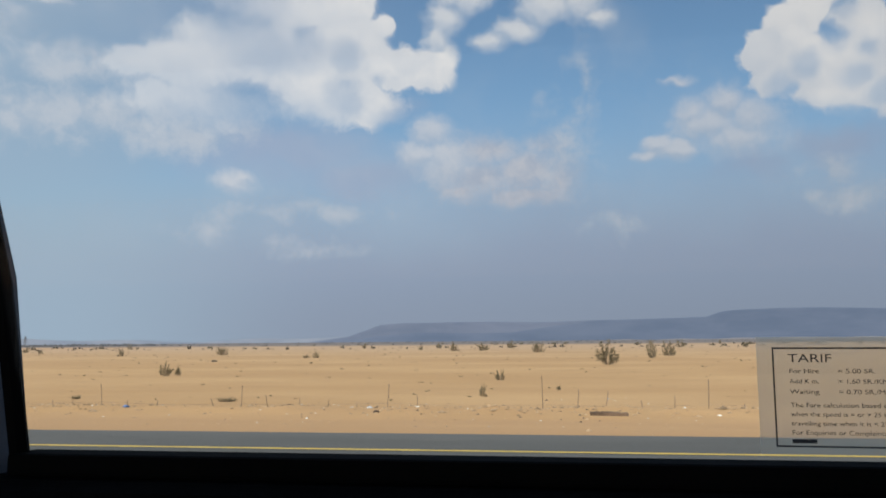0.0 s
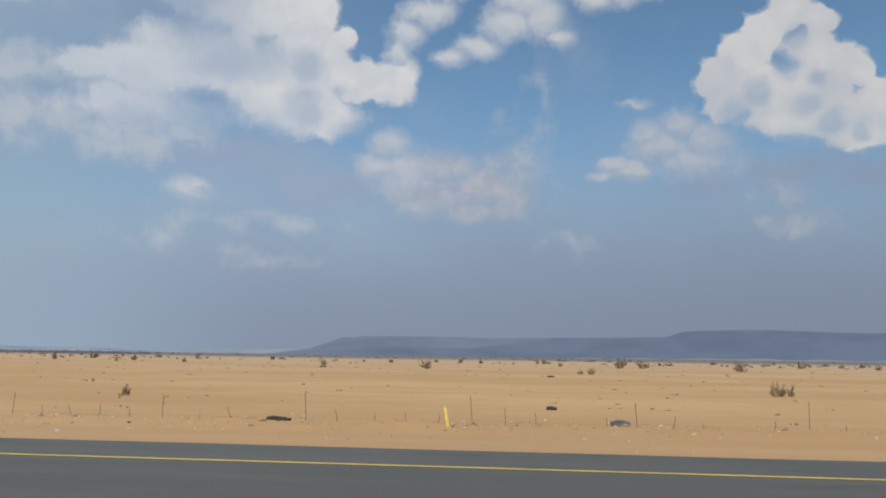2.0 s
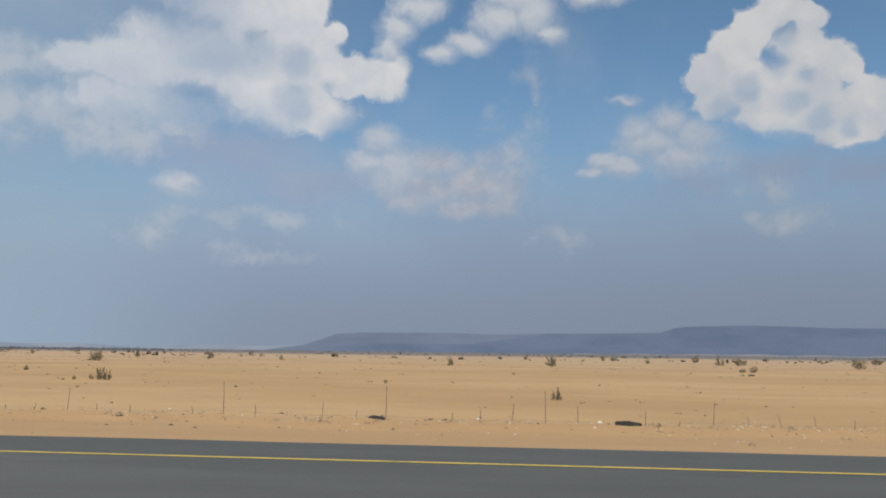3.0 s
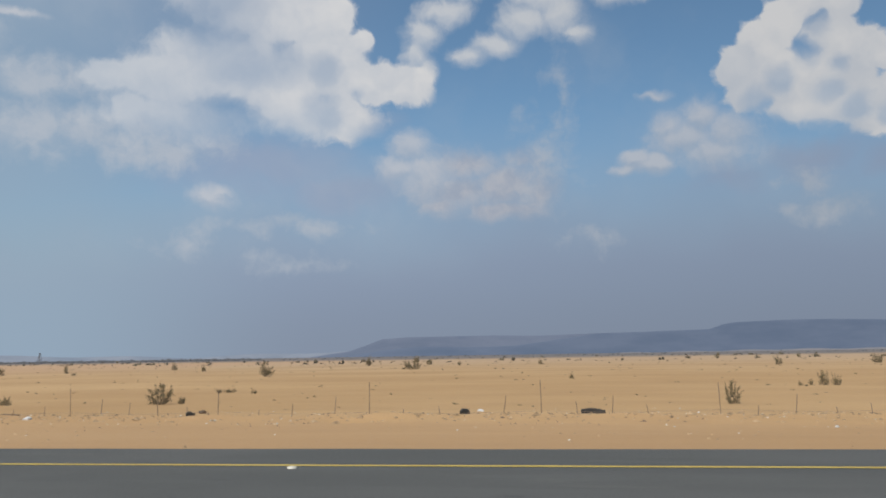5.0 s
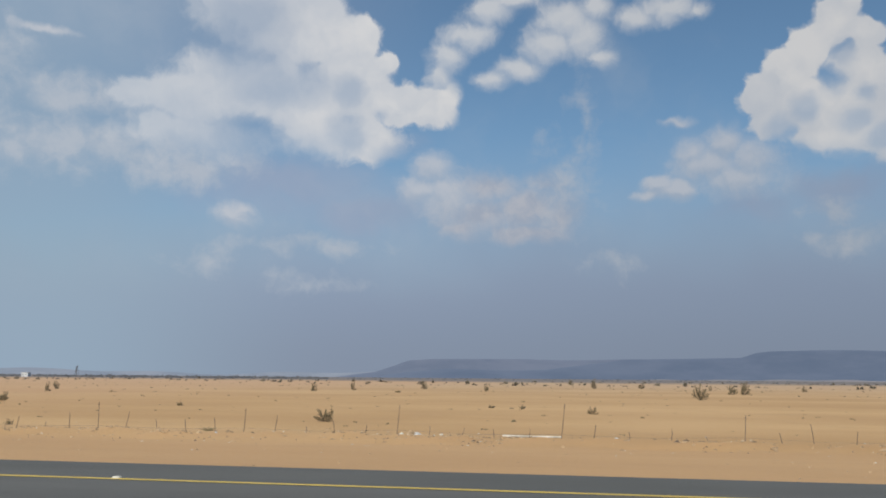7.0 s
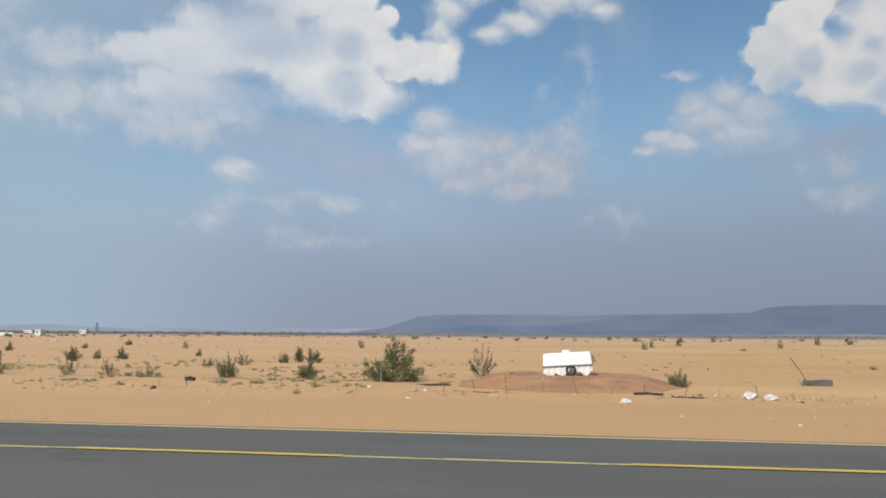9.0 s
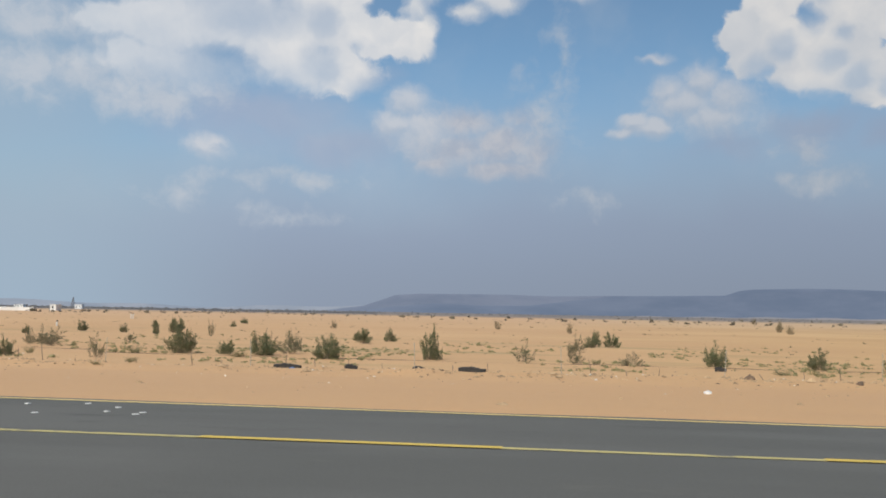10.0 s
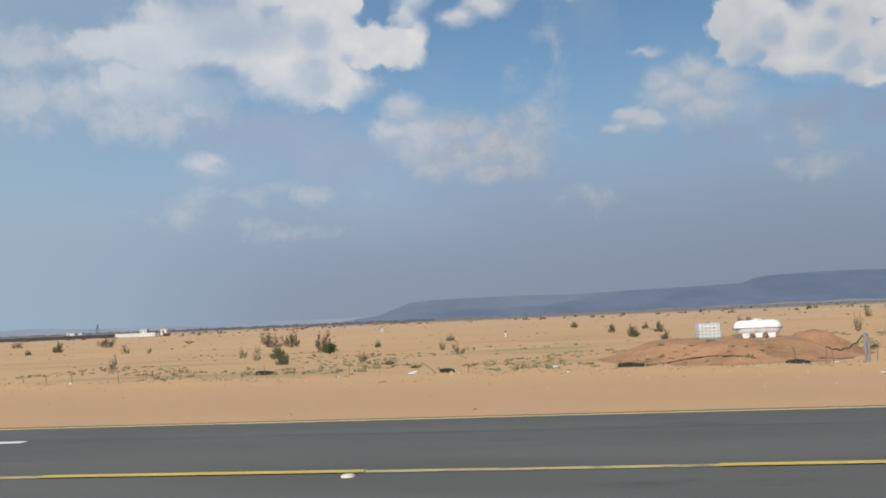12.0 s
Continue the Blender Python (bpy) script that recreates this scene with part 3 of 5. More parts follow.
def build_road():
    xs = np.arange(-900, 601, 1.5)
    verts, faces = [], []
    for x in xs:
        k = kerb_y(x) + 0.05 * noise.noise(Vector((x * 0.7, 0, 0))) + 0.035 * noise.noise(Vector((x * 2.3, 4, 0)))
        verts += [(x, -9.0, ROAD_Z - 0.12), (x, -9.0, ROAD_Z), (x, k, ROAD_Z), (x, k + 0.1, ROAD_Z - 0.12)]
    for i in range(len(xs) - 1):
        for j in range(3):
            faces.append((4 * i + j, 4 * i + 4 + j, 4 * i + 5 + j, 4 * i + 1 + j))
    tagged(sheet("road", verts, faces, ASPHALT), "grey weathered asphalt highway with a crumbling outer edge", "road", kind="structure")
    edge = lambda x: lerp(-x, [0, 185, 212, 400], [7.68, 7.68, 8.34, 8.34])
    strip("edge_line", 500, -186, edge, 0.095, ROAD_Z + 0.004, YELLOW, "solid yellow edge line on the asphalt")
    strip("edge_line", -186, -800, edge, 0.08, ROAD_Z + 0.004, EDGE_YELLOW, "thin pale yellow line along the asphalt edge")
    lane = lambda x: lerp(-x, [196, 220, 230, 241, 252, 267, 278, 290, 303, 500], [6.75, 6.73, 6.62, 6.44, 6.27, 5.97, 5.82, 5.57, 5.51, 5.5])
    strip("lane_line", -196, -800, lane, 0.085, ROAD_Z + 0.004, PALE_YELLOW, "worn pale yellow line beside the exit lane")
    for k in range(-8, 32):
        dash = -238.75 - 4.645 * k
        strip("lane_dash", dash, dash + 2.35, lane, 0.10, ROAD_Z + 0.008, YELLOW, "bright yellow painted dash on the asphalt")
    for tip in (-261.3, -284.5, -307.7):
        bm = bmesh.new()
        outline = [(0, 0), (0.86, 0.28), (0.80, 0.08), (2.55, 0.065), (2.55, -0.065), (0.76, -0.08), (0.76, -0.28)]
        bm.faces.new([bm.verts.new((tip + a, 7.3 + b, ROAD_Z + 0.005)) for a, b in outline][::-1])
        tagged(part("lane_arrow", bm, WHITE_PAINT), "white painted arrow on the exit lane", "road marking", kind="structure")


def build_stud(x, y):
    bm = bmesh.new()
    lathe(bm, [(0.05, 0.0), (0.048, 0.01), (0.03, 0.018), (0.001, 0.02)], 14)
    ob = part("road_stud", bm, LITTER, smooth=True)
    ob.matrix_basis = pose(x, y, ROAD_Z)
    tagged(ob, "round white ceramic road stud beside the yellow line", "road stud", "road studs")


def build_crack(x0, x1, y):
    """A thin wandering joint in the asphalt, filled with dark tar."""
    verts, faces = [], []
    n = int((x1 - x0) / 0.3)
    for i in range(n + 1):
        x = x0 + (x1 - x0) * i / n
        c = y + 0.05 * noise.noise(Vector((x * 0.6, 1, 0))) + 0.02 * noise.noise(Vector((x * 3.1, 2, 0)))
        w = 0.004 + 0.008 * abs(noise.noise(Vector((x * 1.3, 5, 0))))
        verts += [(x, c - w, ROAD_Z + 0.003), (x, c + w, ROAD_Z + 0.003)]
    for i in range(n):
        faces.append((2 * i, 2 * i + 2, 2 * i + 3, 2 * i + 1))
    tagged(sheet("tar_joint", verts, faces, TAR), "thin dark tar joint along the asphalt", "road marking", kind="structure")


def build_spill(x, y, a, b):
    """A thin tongue of pale blown sand."""
    bm = bmesh.new()
    bmesh.ops.create_grid(bm, x_segments=30, y_segments=16, size=1.0)
    for v in bm.verts:
        r = math.hypot(v.co.x, v.co.y) + 0.35 * noise.noise(v.co * 2.3)
        px, py = x + v.co.x * a, y + v.co.y * b
        v.co = Vector((px, py, base_z(px, py) + 0.05 * max(-0.5, 1 - r * 1.25)))
    tagged(part("sand_spill", bm, PALE_SAND, smooth=True), "thin spill of pale sand on the verge", "sand", kind="structure")


build_ground()
build_road()
for sx, sy in ((-127.6, 7.5), (-166.5, 7.53), (-179.8, 7.76), (-232.3, 6.42), (-287.2, 5.55), (-301.5, 5.36)):
    build_stud(sx, sy)
build_crack(-322, -286, 7.35)
build_spill(-116.3, 18.0, 1.3, 0.7)
build_mounds()

# ---- far distance ----


def ridge(name, az0, az1, dist, depth, profile, mat, label, seed):
    """A flat-topped ridge round the viewer's middle station; profile gives height by azimuth."""
    cx = -160.0
    n, m = 260, 9
    verts, faces = [], []
    for j in range(m):
        f = j / (m - 1)
        for i in range(n):
            az = radians(az0 + (az1 - az0) * i / (n - 1))
            top = profile(math.degrees(az))
            gully = noise.noise(Vector((math.degrees(az) * 0.9, f * 2.5, seed))) + 0.5 * noise.noise(Vector((math.degrees(az) * 2.7, f * 6, seed)))
            d = dist + depth * f + 25 * gully * (1 - f)
            rise = min(1.0, (f / 0.72)) ** 0.85
            z = -1 + top * (rise + 0.04 * gully * (1 if 0.1 < f < 0.7 else 0.0))
            verts.append((cx + d * math.sin(az), d * math.cos(az), z))
    for j in range(m - 1):
        for i in range(n - 1):
            faces.append((j * n + i, j * n + i + 1, (j + 1) * n + i + 1, (j + 1) * n + i))
    ob = sheet(name, verts, faces, mat, smooth=True)
    tagged(ob, label, "mountain", kind="structure")


# the ridges' blue and paleness are haze painted in as emission
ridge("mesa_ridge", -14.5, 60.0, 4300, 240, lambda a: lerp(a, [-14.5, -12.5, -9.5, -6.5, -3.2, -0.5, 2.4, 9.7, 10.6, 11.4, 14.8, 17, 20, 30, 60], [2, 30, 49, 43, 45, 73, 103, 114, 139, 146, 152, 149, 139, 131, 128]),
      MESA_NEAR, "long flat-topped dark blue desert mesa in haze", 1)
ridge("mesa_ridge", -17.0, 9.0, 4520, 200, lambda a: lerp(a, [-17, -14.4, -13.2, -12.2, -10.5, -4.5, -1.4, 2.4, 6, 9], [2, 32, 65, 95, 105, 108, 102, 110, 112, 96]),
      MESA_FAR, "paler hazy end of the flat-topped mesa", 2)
# low ridge added to carry the pale dust haze as glow
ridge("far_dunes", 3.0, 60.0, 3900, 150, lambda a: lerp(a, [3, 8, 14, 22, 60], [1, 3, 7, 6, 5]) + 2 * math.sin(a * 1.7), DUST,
      "low strip of pale glowing dust haze before the mesa", 4)
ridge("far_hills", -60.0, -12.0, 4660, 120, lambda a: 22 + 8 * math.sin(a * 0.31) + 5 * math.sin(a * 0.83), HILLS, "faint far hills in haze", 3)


def clump(rng, verts, faces, x, y, z, w, h, n):
    """A ragged clump of small upright blades."""
    for _ in range(n):
        a, r = rng.uniform(0, math.tau), w * 0.5 * math.sqrt(rng.random())
        px, py = x + r * math.cos(a), y + r * math.sin(a)
        k = h * rng.uniform(0.35, 1.0) * (1 - 0.5 * (2 * r / w) ** 2)
        s = w * rng.uniform(0.12, 0.28)
        b = rng.uniform(0, math.pi)
        dx, dy = s * math.cos(b), s * math.sin(b)
        i = len(verts)
        z0 = z + rng.uniform(0, 0.3) * h
        verts += [(px - dx, py - dy, z0), (px + dx, py + dy, z0), (px + dx * 0.5, py + dy * 0.3, z + k), (px - dx * 0.7, py, z + k * 0.8)]
        faces.append((i, i + 1, i + 2, i + 3))


def build_far_scrub():
    rng = random.Random(5)
    verts, faces, hazy_verts, hazy_faces = [], [], [], []
    for _ in range(2300):
        d = 260 * (2600 / 260) ** rng.random()
        x = -160 + rng.uniform(-0.85, 0.85) * (d + 150)
        if noise.noise(Vector((x * 0.006, d * 0.006, 2))) < 0.02 and d < 900:
            continue
        w = (0.6 + 1.5 * rng.random() ** 2) * (1 + d / 1800)
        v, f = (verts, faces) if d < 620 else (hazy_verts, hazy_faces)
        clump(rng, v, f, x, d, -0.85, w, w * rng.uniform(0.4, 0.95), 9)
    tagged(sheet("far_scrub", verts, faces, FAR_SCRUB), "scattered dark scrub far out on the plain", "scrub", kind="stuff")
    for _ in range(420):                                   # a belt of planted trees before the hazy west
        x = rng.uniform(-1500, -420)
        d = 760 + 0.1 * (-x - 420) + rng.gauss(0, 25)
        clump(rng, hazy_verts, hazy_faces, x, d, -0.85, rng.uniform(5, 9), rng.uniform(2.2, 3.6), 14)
    tagged(sheet("hazy_scrub", hazy_verts, hazy_faces, HAZE_GLOW), "far scrub and tree belts with a blue-grey haze glow", "scrub", kind="stuff")


build_far_scrub()


def build_compound():
    """A low white wall, a long dark wall and small white houses far off."""
    w = thing("boundary_wall", pose(-473.5, 319, -0.82), "long low whitewashed wall far out on the plain", "wall")
    part("wall", box(bmesh.new(), -8.5, 8.5, -0.15, 0.15, 0, 1.45, 0.03), WHITEWASH, w)
    for i in range(5):
        part("pier", box(bmesh.new(), -8.6 + 4.2 * i, -8.2 + 4.2 * i, -0.25, 0.25, 0, 1.6, 0.02), WHITEWASH, w)
    w = thing("boundary_wall", pose(-521, 321, -0.82), "long dark block wall far out on the plain", "wall")
    part("wall", box(bmesh.new(), -38, 38, -0.2, 0.2, 0, 1.5, 0.03), DARK_WALL, w)
    part("coping", box(bmesh.new(), -38.2, 38.2, -0.3, 0.3, 1.5, 1.62, 0.02), STEEL, w)
    for x, y, a, h in ((-480, 358, 3, 2.6), (-640, 640, 6, 3.4), (-735, 700, 9, 2.6), (-590, 460, 5, 2.4), (-800, 640, 7, 3.0), (-905, 700, 12, 3.0)):
        b = thing("house", pose(x, y, -0.8), "small flat-roofed white house far out on the plain", "house", "far houses")
        part("wall", box(bmesh.new(), -a / 2, a / 2, -2, 2, 0, h, 0.05), WHITEWASH, b)
        part("roof", box(bmesh.new(), -a / 2 - 0.2, a / 2 + 0.2, -2.2, 2.2, h, h + 0.25, 0.05), WHITEWASH, b)
        for i in range(max(1, int(a // 3))):
            part("window", box(bmesh.new(), -a / 2 + 1 + 3 * i, -a / 2 + 1.8 + 3 * i, -2.06, -1.9, 1.0, 2.0), WINDOW_DARK, b)
    m = thing("lattice_mast", pose(-1580, 2150, -0.8), "thin steel lattice mast far off in haze", "mast")
    bm = bmesh.new()
    for sx in (-1, 1):
        for sy in (-1, 1):
            tube(bm, [(sx * 4, sy * 4, 0), (sx * 0.8, sy * 0.8, 26)], 0.5, 4)
    # mast glows in the scrub's haze colour instead of bare steel
    part("leg_frame", bm, HAZE_GLOW, m)
    bm = bmesh.new()
    for k in range(6):
        z, r = 4 * k, 4 - 0.5 * k
        for sx in (-1, 1):
            tube(bm, [(sx * r, -r, z), (-sx * (r - 0.5), -(r - 0.5), z + 4)], 0.4, 4)
    part("bracing", bm, HAZE_GLOW, m)


build_compound()

# ---- shrubs ----
# kind, x, y, height, width; d dry scrub, h thorny, g green, t low tuft, l low dead, v vivid
SHRUBS_A = [
    ("d", -131.0, 184.1, 1.27, 1.02), ("d", -89.6, 150.3, 1.46, 1.25), ("d", -71.5, 156.5, 1.52, 1.95), ("d", -33.4,
    62.6, 0.95, 1.04), ("d", -32.4, 62.8, 0.78, 0.52), ("d", -42.6, 128.0, 0.89, 1.06), ("d", -44.3, 128.0, 0.53,
    1.06), ("d", -31.9, 199.8, 2.21, 1.94), ("d", -25.7, 206.6, 1.71, 2.86), ("d", -10.3, 175.0, 1.94, 2.18), ("d",
    -5.6, 54.0, 0.67, 0.60), ("d", 1.9, 87.3, 2.29, 2.17), ("d", 8.3, 115.5, 2.24, 1.28), ("d", 12.0, 130.6, 1.99,
    1.99), ("d", 27.6, 263.0, 2.18, 2.55), ("l", -22.8, 34.7, 0.19, 0.38), ("l", -15.1, 33.7, 0.23, 0.79), ("d",
    -4.7, 37.6, 0.52, 0.36)]
SHRUBS_B = [
    ("l", -1.5, 43.2, 0.36, 0.24), ("d", 43.9, 248.4, 1.37, 1.72), ("d", -51.2, 285.4, 1.78, 1.18), ("d", -76.9,
    283.6, 1.77, 1.37), ("d", -149.2, 187.4, 1.04, 0.78), ("d", -24.5, 267.7, 2.22, 2.59), ("d", -73.9, 46.1, 0.64,
    0.57), ("d", -152.2, 141.3, 1.37, 1.56), ("d", -86.6, 65.3, 0.27, 0.27), ("d", -44.9, 224.0, 1.24, 1.24), ("d",
    -162.4, 100.6, 1.67, 1.53), ("d", -118.1, 38.0, 0.95, 0.63), ("l", -148.4, 54.1, 0.30, 0.37), ("l", -148.0,
    54.9, 0.34, 0.76), ("l", -145.4, 52.7, 0.33, 0.36), ("d", -124.8, 78.3, 0.54, 0.43), ("d", -109.5, 60.3, 0.33,
    0.33), ("d", -108.6, 61.1, 0.42, 0.34)]
SHRUBS_C = [
    ("d", -107.8, 60.9, 0.93, 0.67), ("d", -107.1, 60.6, 0.76, 0.59), ("d", -173.5, 201.9, 2.23, 1.40), ("d",
    -145.2, 39.6, 1.00, 1.15), ("l", -144.4, 40.2, 0.39, 0.33), ("d", -154.0, 40.0, 0.44, 0.61), ("d", -174.9, 55.2,
    0.46, 0.61), ("l", -180.0, 63.4, 0.35, 0.44), ("d", -214.8, 140.4, 1.55, 0.78), ("d", -188.2, 41.0, 0.62, 0.91),
    ("d", -199.9, 33.1, 0.27, 0.32), ("d", -225.0, 65.8, 0.73, 0.91), ("d", -258.8, 122.6, 1.19, 0.85), ("l",
    -182.4, 64.2, 0.31, 0.53), ("d", -161.5, 220.2, 1.37, 1.83), ("d", -180.9, 309.5, 2.14, 1.71), ("t", -189.2,
    29.9, 0.25, 0.50), ("h", -251.5, 39.4, 1.09, 0.87)]
SHRUBS_D = [
    ("g", -263.5, 57.8, 1.20, 1.04), ("h", -249.2, 39.3, 0.87, 0.76), ("g", -265.6, 64.4, 0.80, 0.53), ("g", -262.7,
    63.4, 1.05, 0.96), ("h", -246.6, 38.6, 0.64, 1.07), ("h", -249.0, 50.4, 0.63, 0.98), ("t", -248.2, 39.5, 0.27,
    0.55), ("g", -242.8, 39.4, 1.20, 0.98), ("t", -241.1, 35.0, 0.29, 0.82), ("g", -260.9, 73.4, 0.81, 0.51), ("h",
    -248.6, 55.0, 1.14, 0.99), ("g", -238.5, 39.1, 0.97, 0.81), ("g", -247.7, 60.5, 0.84, 0.75), ("g", -247.2, 62.4,
    1.29, 0.78), ("g", -246.0, 62.4, 1.12, 1.04), ("g", -234.2, 38.6, 2.00, 2.55), ("h", -230.0, 39.2, 1.50, 1.20),
    ("d", -248.5, 105.6, 1.17, 0.73)]
SHRUBS_E = [
    ("t", -245.1, 86.2, 0.36, 0.72), ("g", -221.3, 37.6, 0.78, 0.88), ("g", -209.5, 37.5, 1.30, 1.14), ("t", -239.6,
    35.3, 0.20, 0.59), ("t", -236.2, 33.2, 0.21, 0.46), ("d", -216.9, 125.8, 1.22, 0.87), ("l", -206.1, 60.9, 0.30,
    0.42), ("d", -192.9, 149.8, 1.45, 0.83), ("g", -289.0, 71.4, 0.89, 0.69), ("t", -264.7, 37.5, 0.47, 0.78), ("g",
    -264.4, 39.8, 1.24, 1.29), ("g", -285.0, 72.8, 1.51, 0.71), ("g", -284.3, 68.2, 0.94, 0.57), ("h", -263.6, 41.8,
    1.16, 1.04), ("g", -290.8, 86.8, 1.20, 0.84), ("h", -263.6, 48.1, 0.80, 0.87), ("g", -255.9, 39.5, 1.69, 0.87),
    ("g", -290.8, 101.6, 0.84, 0.70)]
SHRUBS_F = [
    ("t", -231.4, 36.6, 0.20, 0.66), ("d", -234.9, 27.4, 0.19, 0.23), ("g", -268.6, 39.8, 1.71, 1.27), ("t", -270.5,
    38.8, 0.48, 0.81), ("t", -266.0, 27.5, 0.27, 0.38), ("t", -265.0, 28.1, 0.23, 0.47), ("g", -294.4, 73.6, 1.12,
    0.92), ("h", -278.3, 43.9, 1.03, 1.09), ("h", -270.3, 34.9, 1.11, 0.63), ("h", -277.8, 51.7, 0.64, 0.79), ("g",
    -295.3, 89.8, 0.99, 0.75), ("g", -266.3, 39.9, 0.72, 0.77), ("h", -265.8, 45.1, 1.18, 0.94), ("h", -265.4, 47.8,
    1.19, 0.86), ("g", -292.9, 63.0, 0.78, 0.61), ("g", -274.6, 34.7, 0.96, 0.72), ("t", -274.6, 36.5, 0.45, 0.45),
    ("h", -278.5, 66.3, 1.37, 0.55)]
SHRUBS_G = [
    ("h", -279.8, 45.8, 1.14, 1.78), ("h", -280.7, 45.5, 0.94, 0.63), ("d", -330.7, 83.8, 1.51, 2.09), ("h", -306.9,
    52.7, 0.80, 0.80), ("t", -285.8, 42.0, 0.41, 0.75), ("t", -282.9, 41.4, 0.63, 0.46), ("t", -281.3, 37.4, 0.47,
    0.47), ("t", -285.5, 26.3, 0.22, 0.36), ("t", -284.9, 26.2, 0.25, 0.47), ("t", -283.4, 26.9, 0.19, 0.56), ("t",
    -275.6, 26.4, 0.22, 0.37), ("t", -275.1, 27.5, 0.27, 0.57), ("g", -311.3, 80.9, 0.67, 0.78), ("t", -284.3, 39.1,
    0.49, 0.70), ("h", -294.4, 52.3, 0.51, 0.43), ("g", -298.8, 126.2, 0.87, 1.05), ("g", -260.5, 38.0, 1.21, 1.21),
    ("h", -268.9, 46.8, 0.52, 0.45)]
SHRUBS_H = [
    ("d", -207.7, 168.2, 1.63, 1.16), ("d", -279.0, 106.6, 1.03, 0.74), ("g", -319.7, 55.4, 0.92, 1.07), ("h",
    -320.7, 54.0, 0.60, 0.60), ("d", -319.4, 65.2, 1.53, 1.53), ("h", -311.7, 47.1, 0.65, 0.65), ("t", -307.0, 38.3,
    0.32, 0.64), ("h", -309.0, 60.2, 0.83, 0.58), ("t", -296.6, 32.0, 0.31, 0.35), ("t", -278.0, 36.1, 0.60, 0.85),
    ("d", -403.3, 145.7, 1.01, 1.81), ("g", -361.6, 88.9, 0.62, 0.62), ("g", -363.0, 96.8, 1.47, 1.21), ("d",
    -370.3, 120.7, 1.67, 2.67), ("h", -325.3, 44.0, 1.09, 0.49), ("h", -344.9, 80.5, 1.11, 0.78), ("h", -340.6,
    77.2, 0.75, 0.53), ("h", -324.0, 59.8, 0.83, 0.74)]
SHRUBS_I = [
    ("h", -326.1, 68.4, 0.66, 0.57), ("d", -327.4, 81.3, 1.58, 1.80), ("g", -316.4, 46.8, 0.91, 0.65), ("h", -324.9,
    81.8, 0.68, 0.45), ("v", -317.3, 59.5, 1.0, 1.05), ("g", -316.3, 71.2, 0.69, 0.49), ("t", -309.1, 42.5, 0.47,
    0.76), ("t", -359.4, 126.0, 0.52, 1.40), ("d", -150.5, 140.0, 1.90, 1.50), ("d", -203.3, 124.5, 0.40, 0.90)]
SHRUBS = SHRUBS_A + SHRUBS_B + SHRUBS_C + SHRUBS_D + SHRUBS_E + SHRUBS_F + SHRUBS_G + SHRUBS_H + SHRUBS_I


def grow(rng, bm, leaves, p, d, length, radius, level, style):
    """One stem with its side shoots; leaf spots are gathered on the way."""
    pts, radii, steps = [p.copy()], [radius], 4
    for i in range(steps):
        d = (d + Vector((rng.uniform(-1, 1), rng.uniform(-1, 1), rng.uniform(-0.5, 0.9))) * style["wander"]).normalized()
        p = p + d * length / steps
        pts.append(p.copy())
        radii.append(radius * (1 - 0.8 * (i + 1) / steps))
        if level < style["levels"] and i >= style["low"]:
            for _ in range(style["shoots"]):
                side = Vector((rng.uniform(-1, 1), rng.uniform(-1, 1), rng.uniform(-0.6, 0.9))).normalized()
                grow(rng, bm, leaves, p, (d * 0.55 + side).normalized(), length * rng.uniform(0.3, 0.65), radius * 0.5, level + 1, style)
        if level >= style["leaf_from"] and p.z > style["bare"]:
            leaves.append((p.copy(), d.copy()))
    tube(bm, pts, radii, 3, cap=False)


def plume(rng, bm, leaves, style):
    """Branches that rise from one foot and spread upwards, feathered with short shoots."""
    for k in range(style["stems"]):
        a = math.tau * (k + rng.uniform(-0.4, 0.4)) / style["stems"]
        up = rng.uniform(style["flat"], 1.0)
        out = math.sqrt(1 - up * up)
        d = Vector((math.cos(a) * out, math.sin(a) * out, up))
        length = rng.uniform(0.62, 1.05) * (0.72 + 0.28 * up)
        p, pts, radii, steps = Vector((0.02 * math.cos(a), 0.02 * math.sin(a), -0.04)), [], [], 9
        for i in range(steps):
            pts.append(p.copy())
            radii.append(style["girth"] * (1 - 0.85 * i / steps))
            d = (d + Vector((rng.gauss(0, 1), rng.gauss(0, 1), rng.gauss(0.35, 0.6))) * style["wander"]).normalized()
            p = p + d * length / steps
            if i < style["low"]:
                continue
            for _ in range(style["shoots"]):
                side = d.cross(Vector((rng.gauss(0, 1), rng.gauss(0, 1), rng.gauss(0, 1)))).normalized()
                w = (d * 0.8 + side * 0.8).normalized()
                reach = rng.uniform(0.12, 0.34) * (1.2 - i / steps)
                tip = p + w * reach
                tube(bm, [p, tip], [style["girth"] * 0.35, style["girth"] * 0.12], 3, cap=False)
                leaves += [(p + w * reach * f, w) for f in (0.3, 0.55, 0.8, 1.0)]
        leaves.append((p.copy(), d.copy()))
        tube(bm, pts, radii, 4, cap=False)


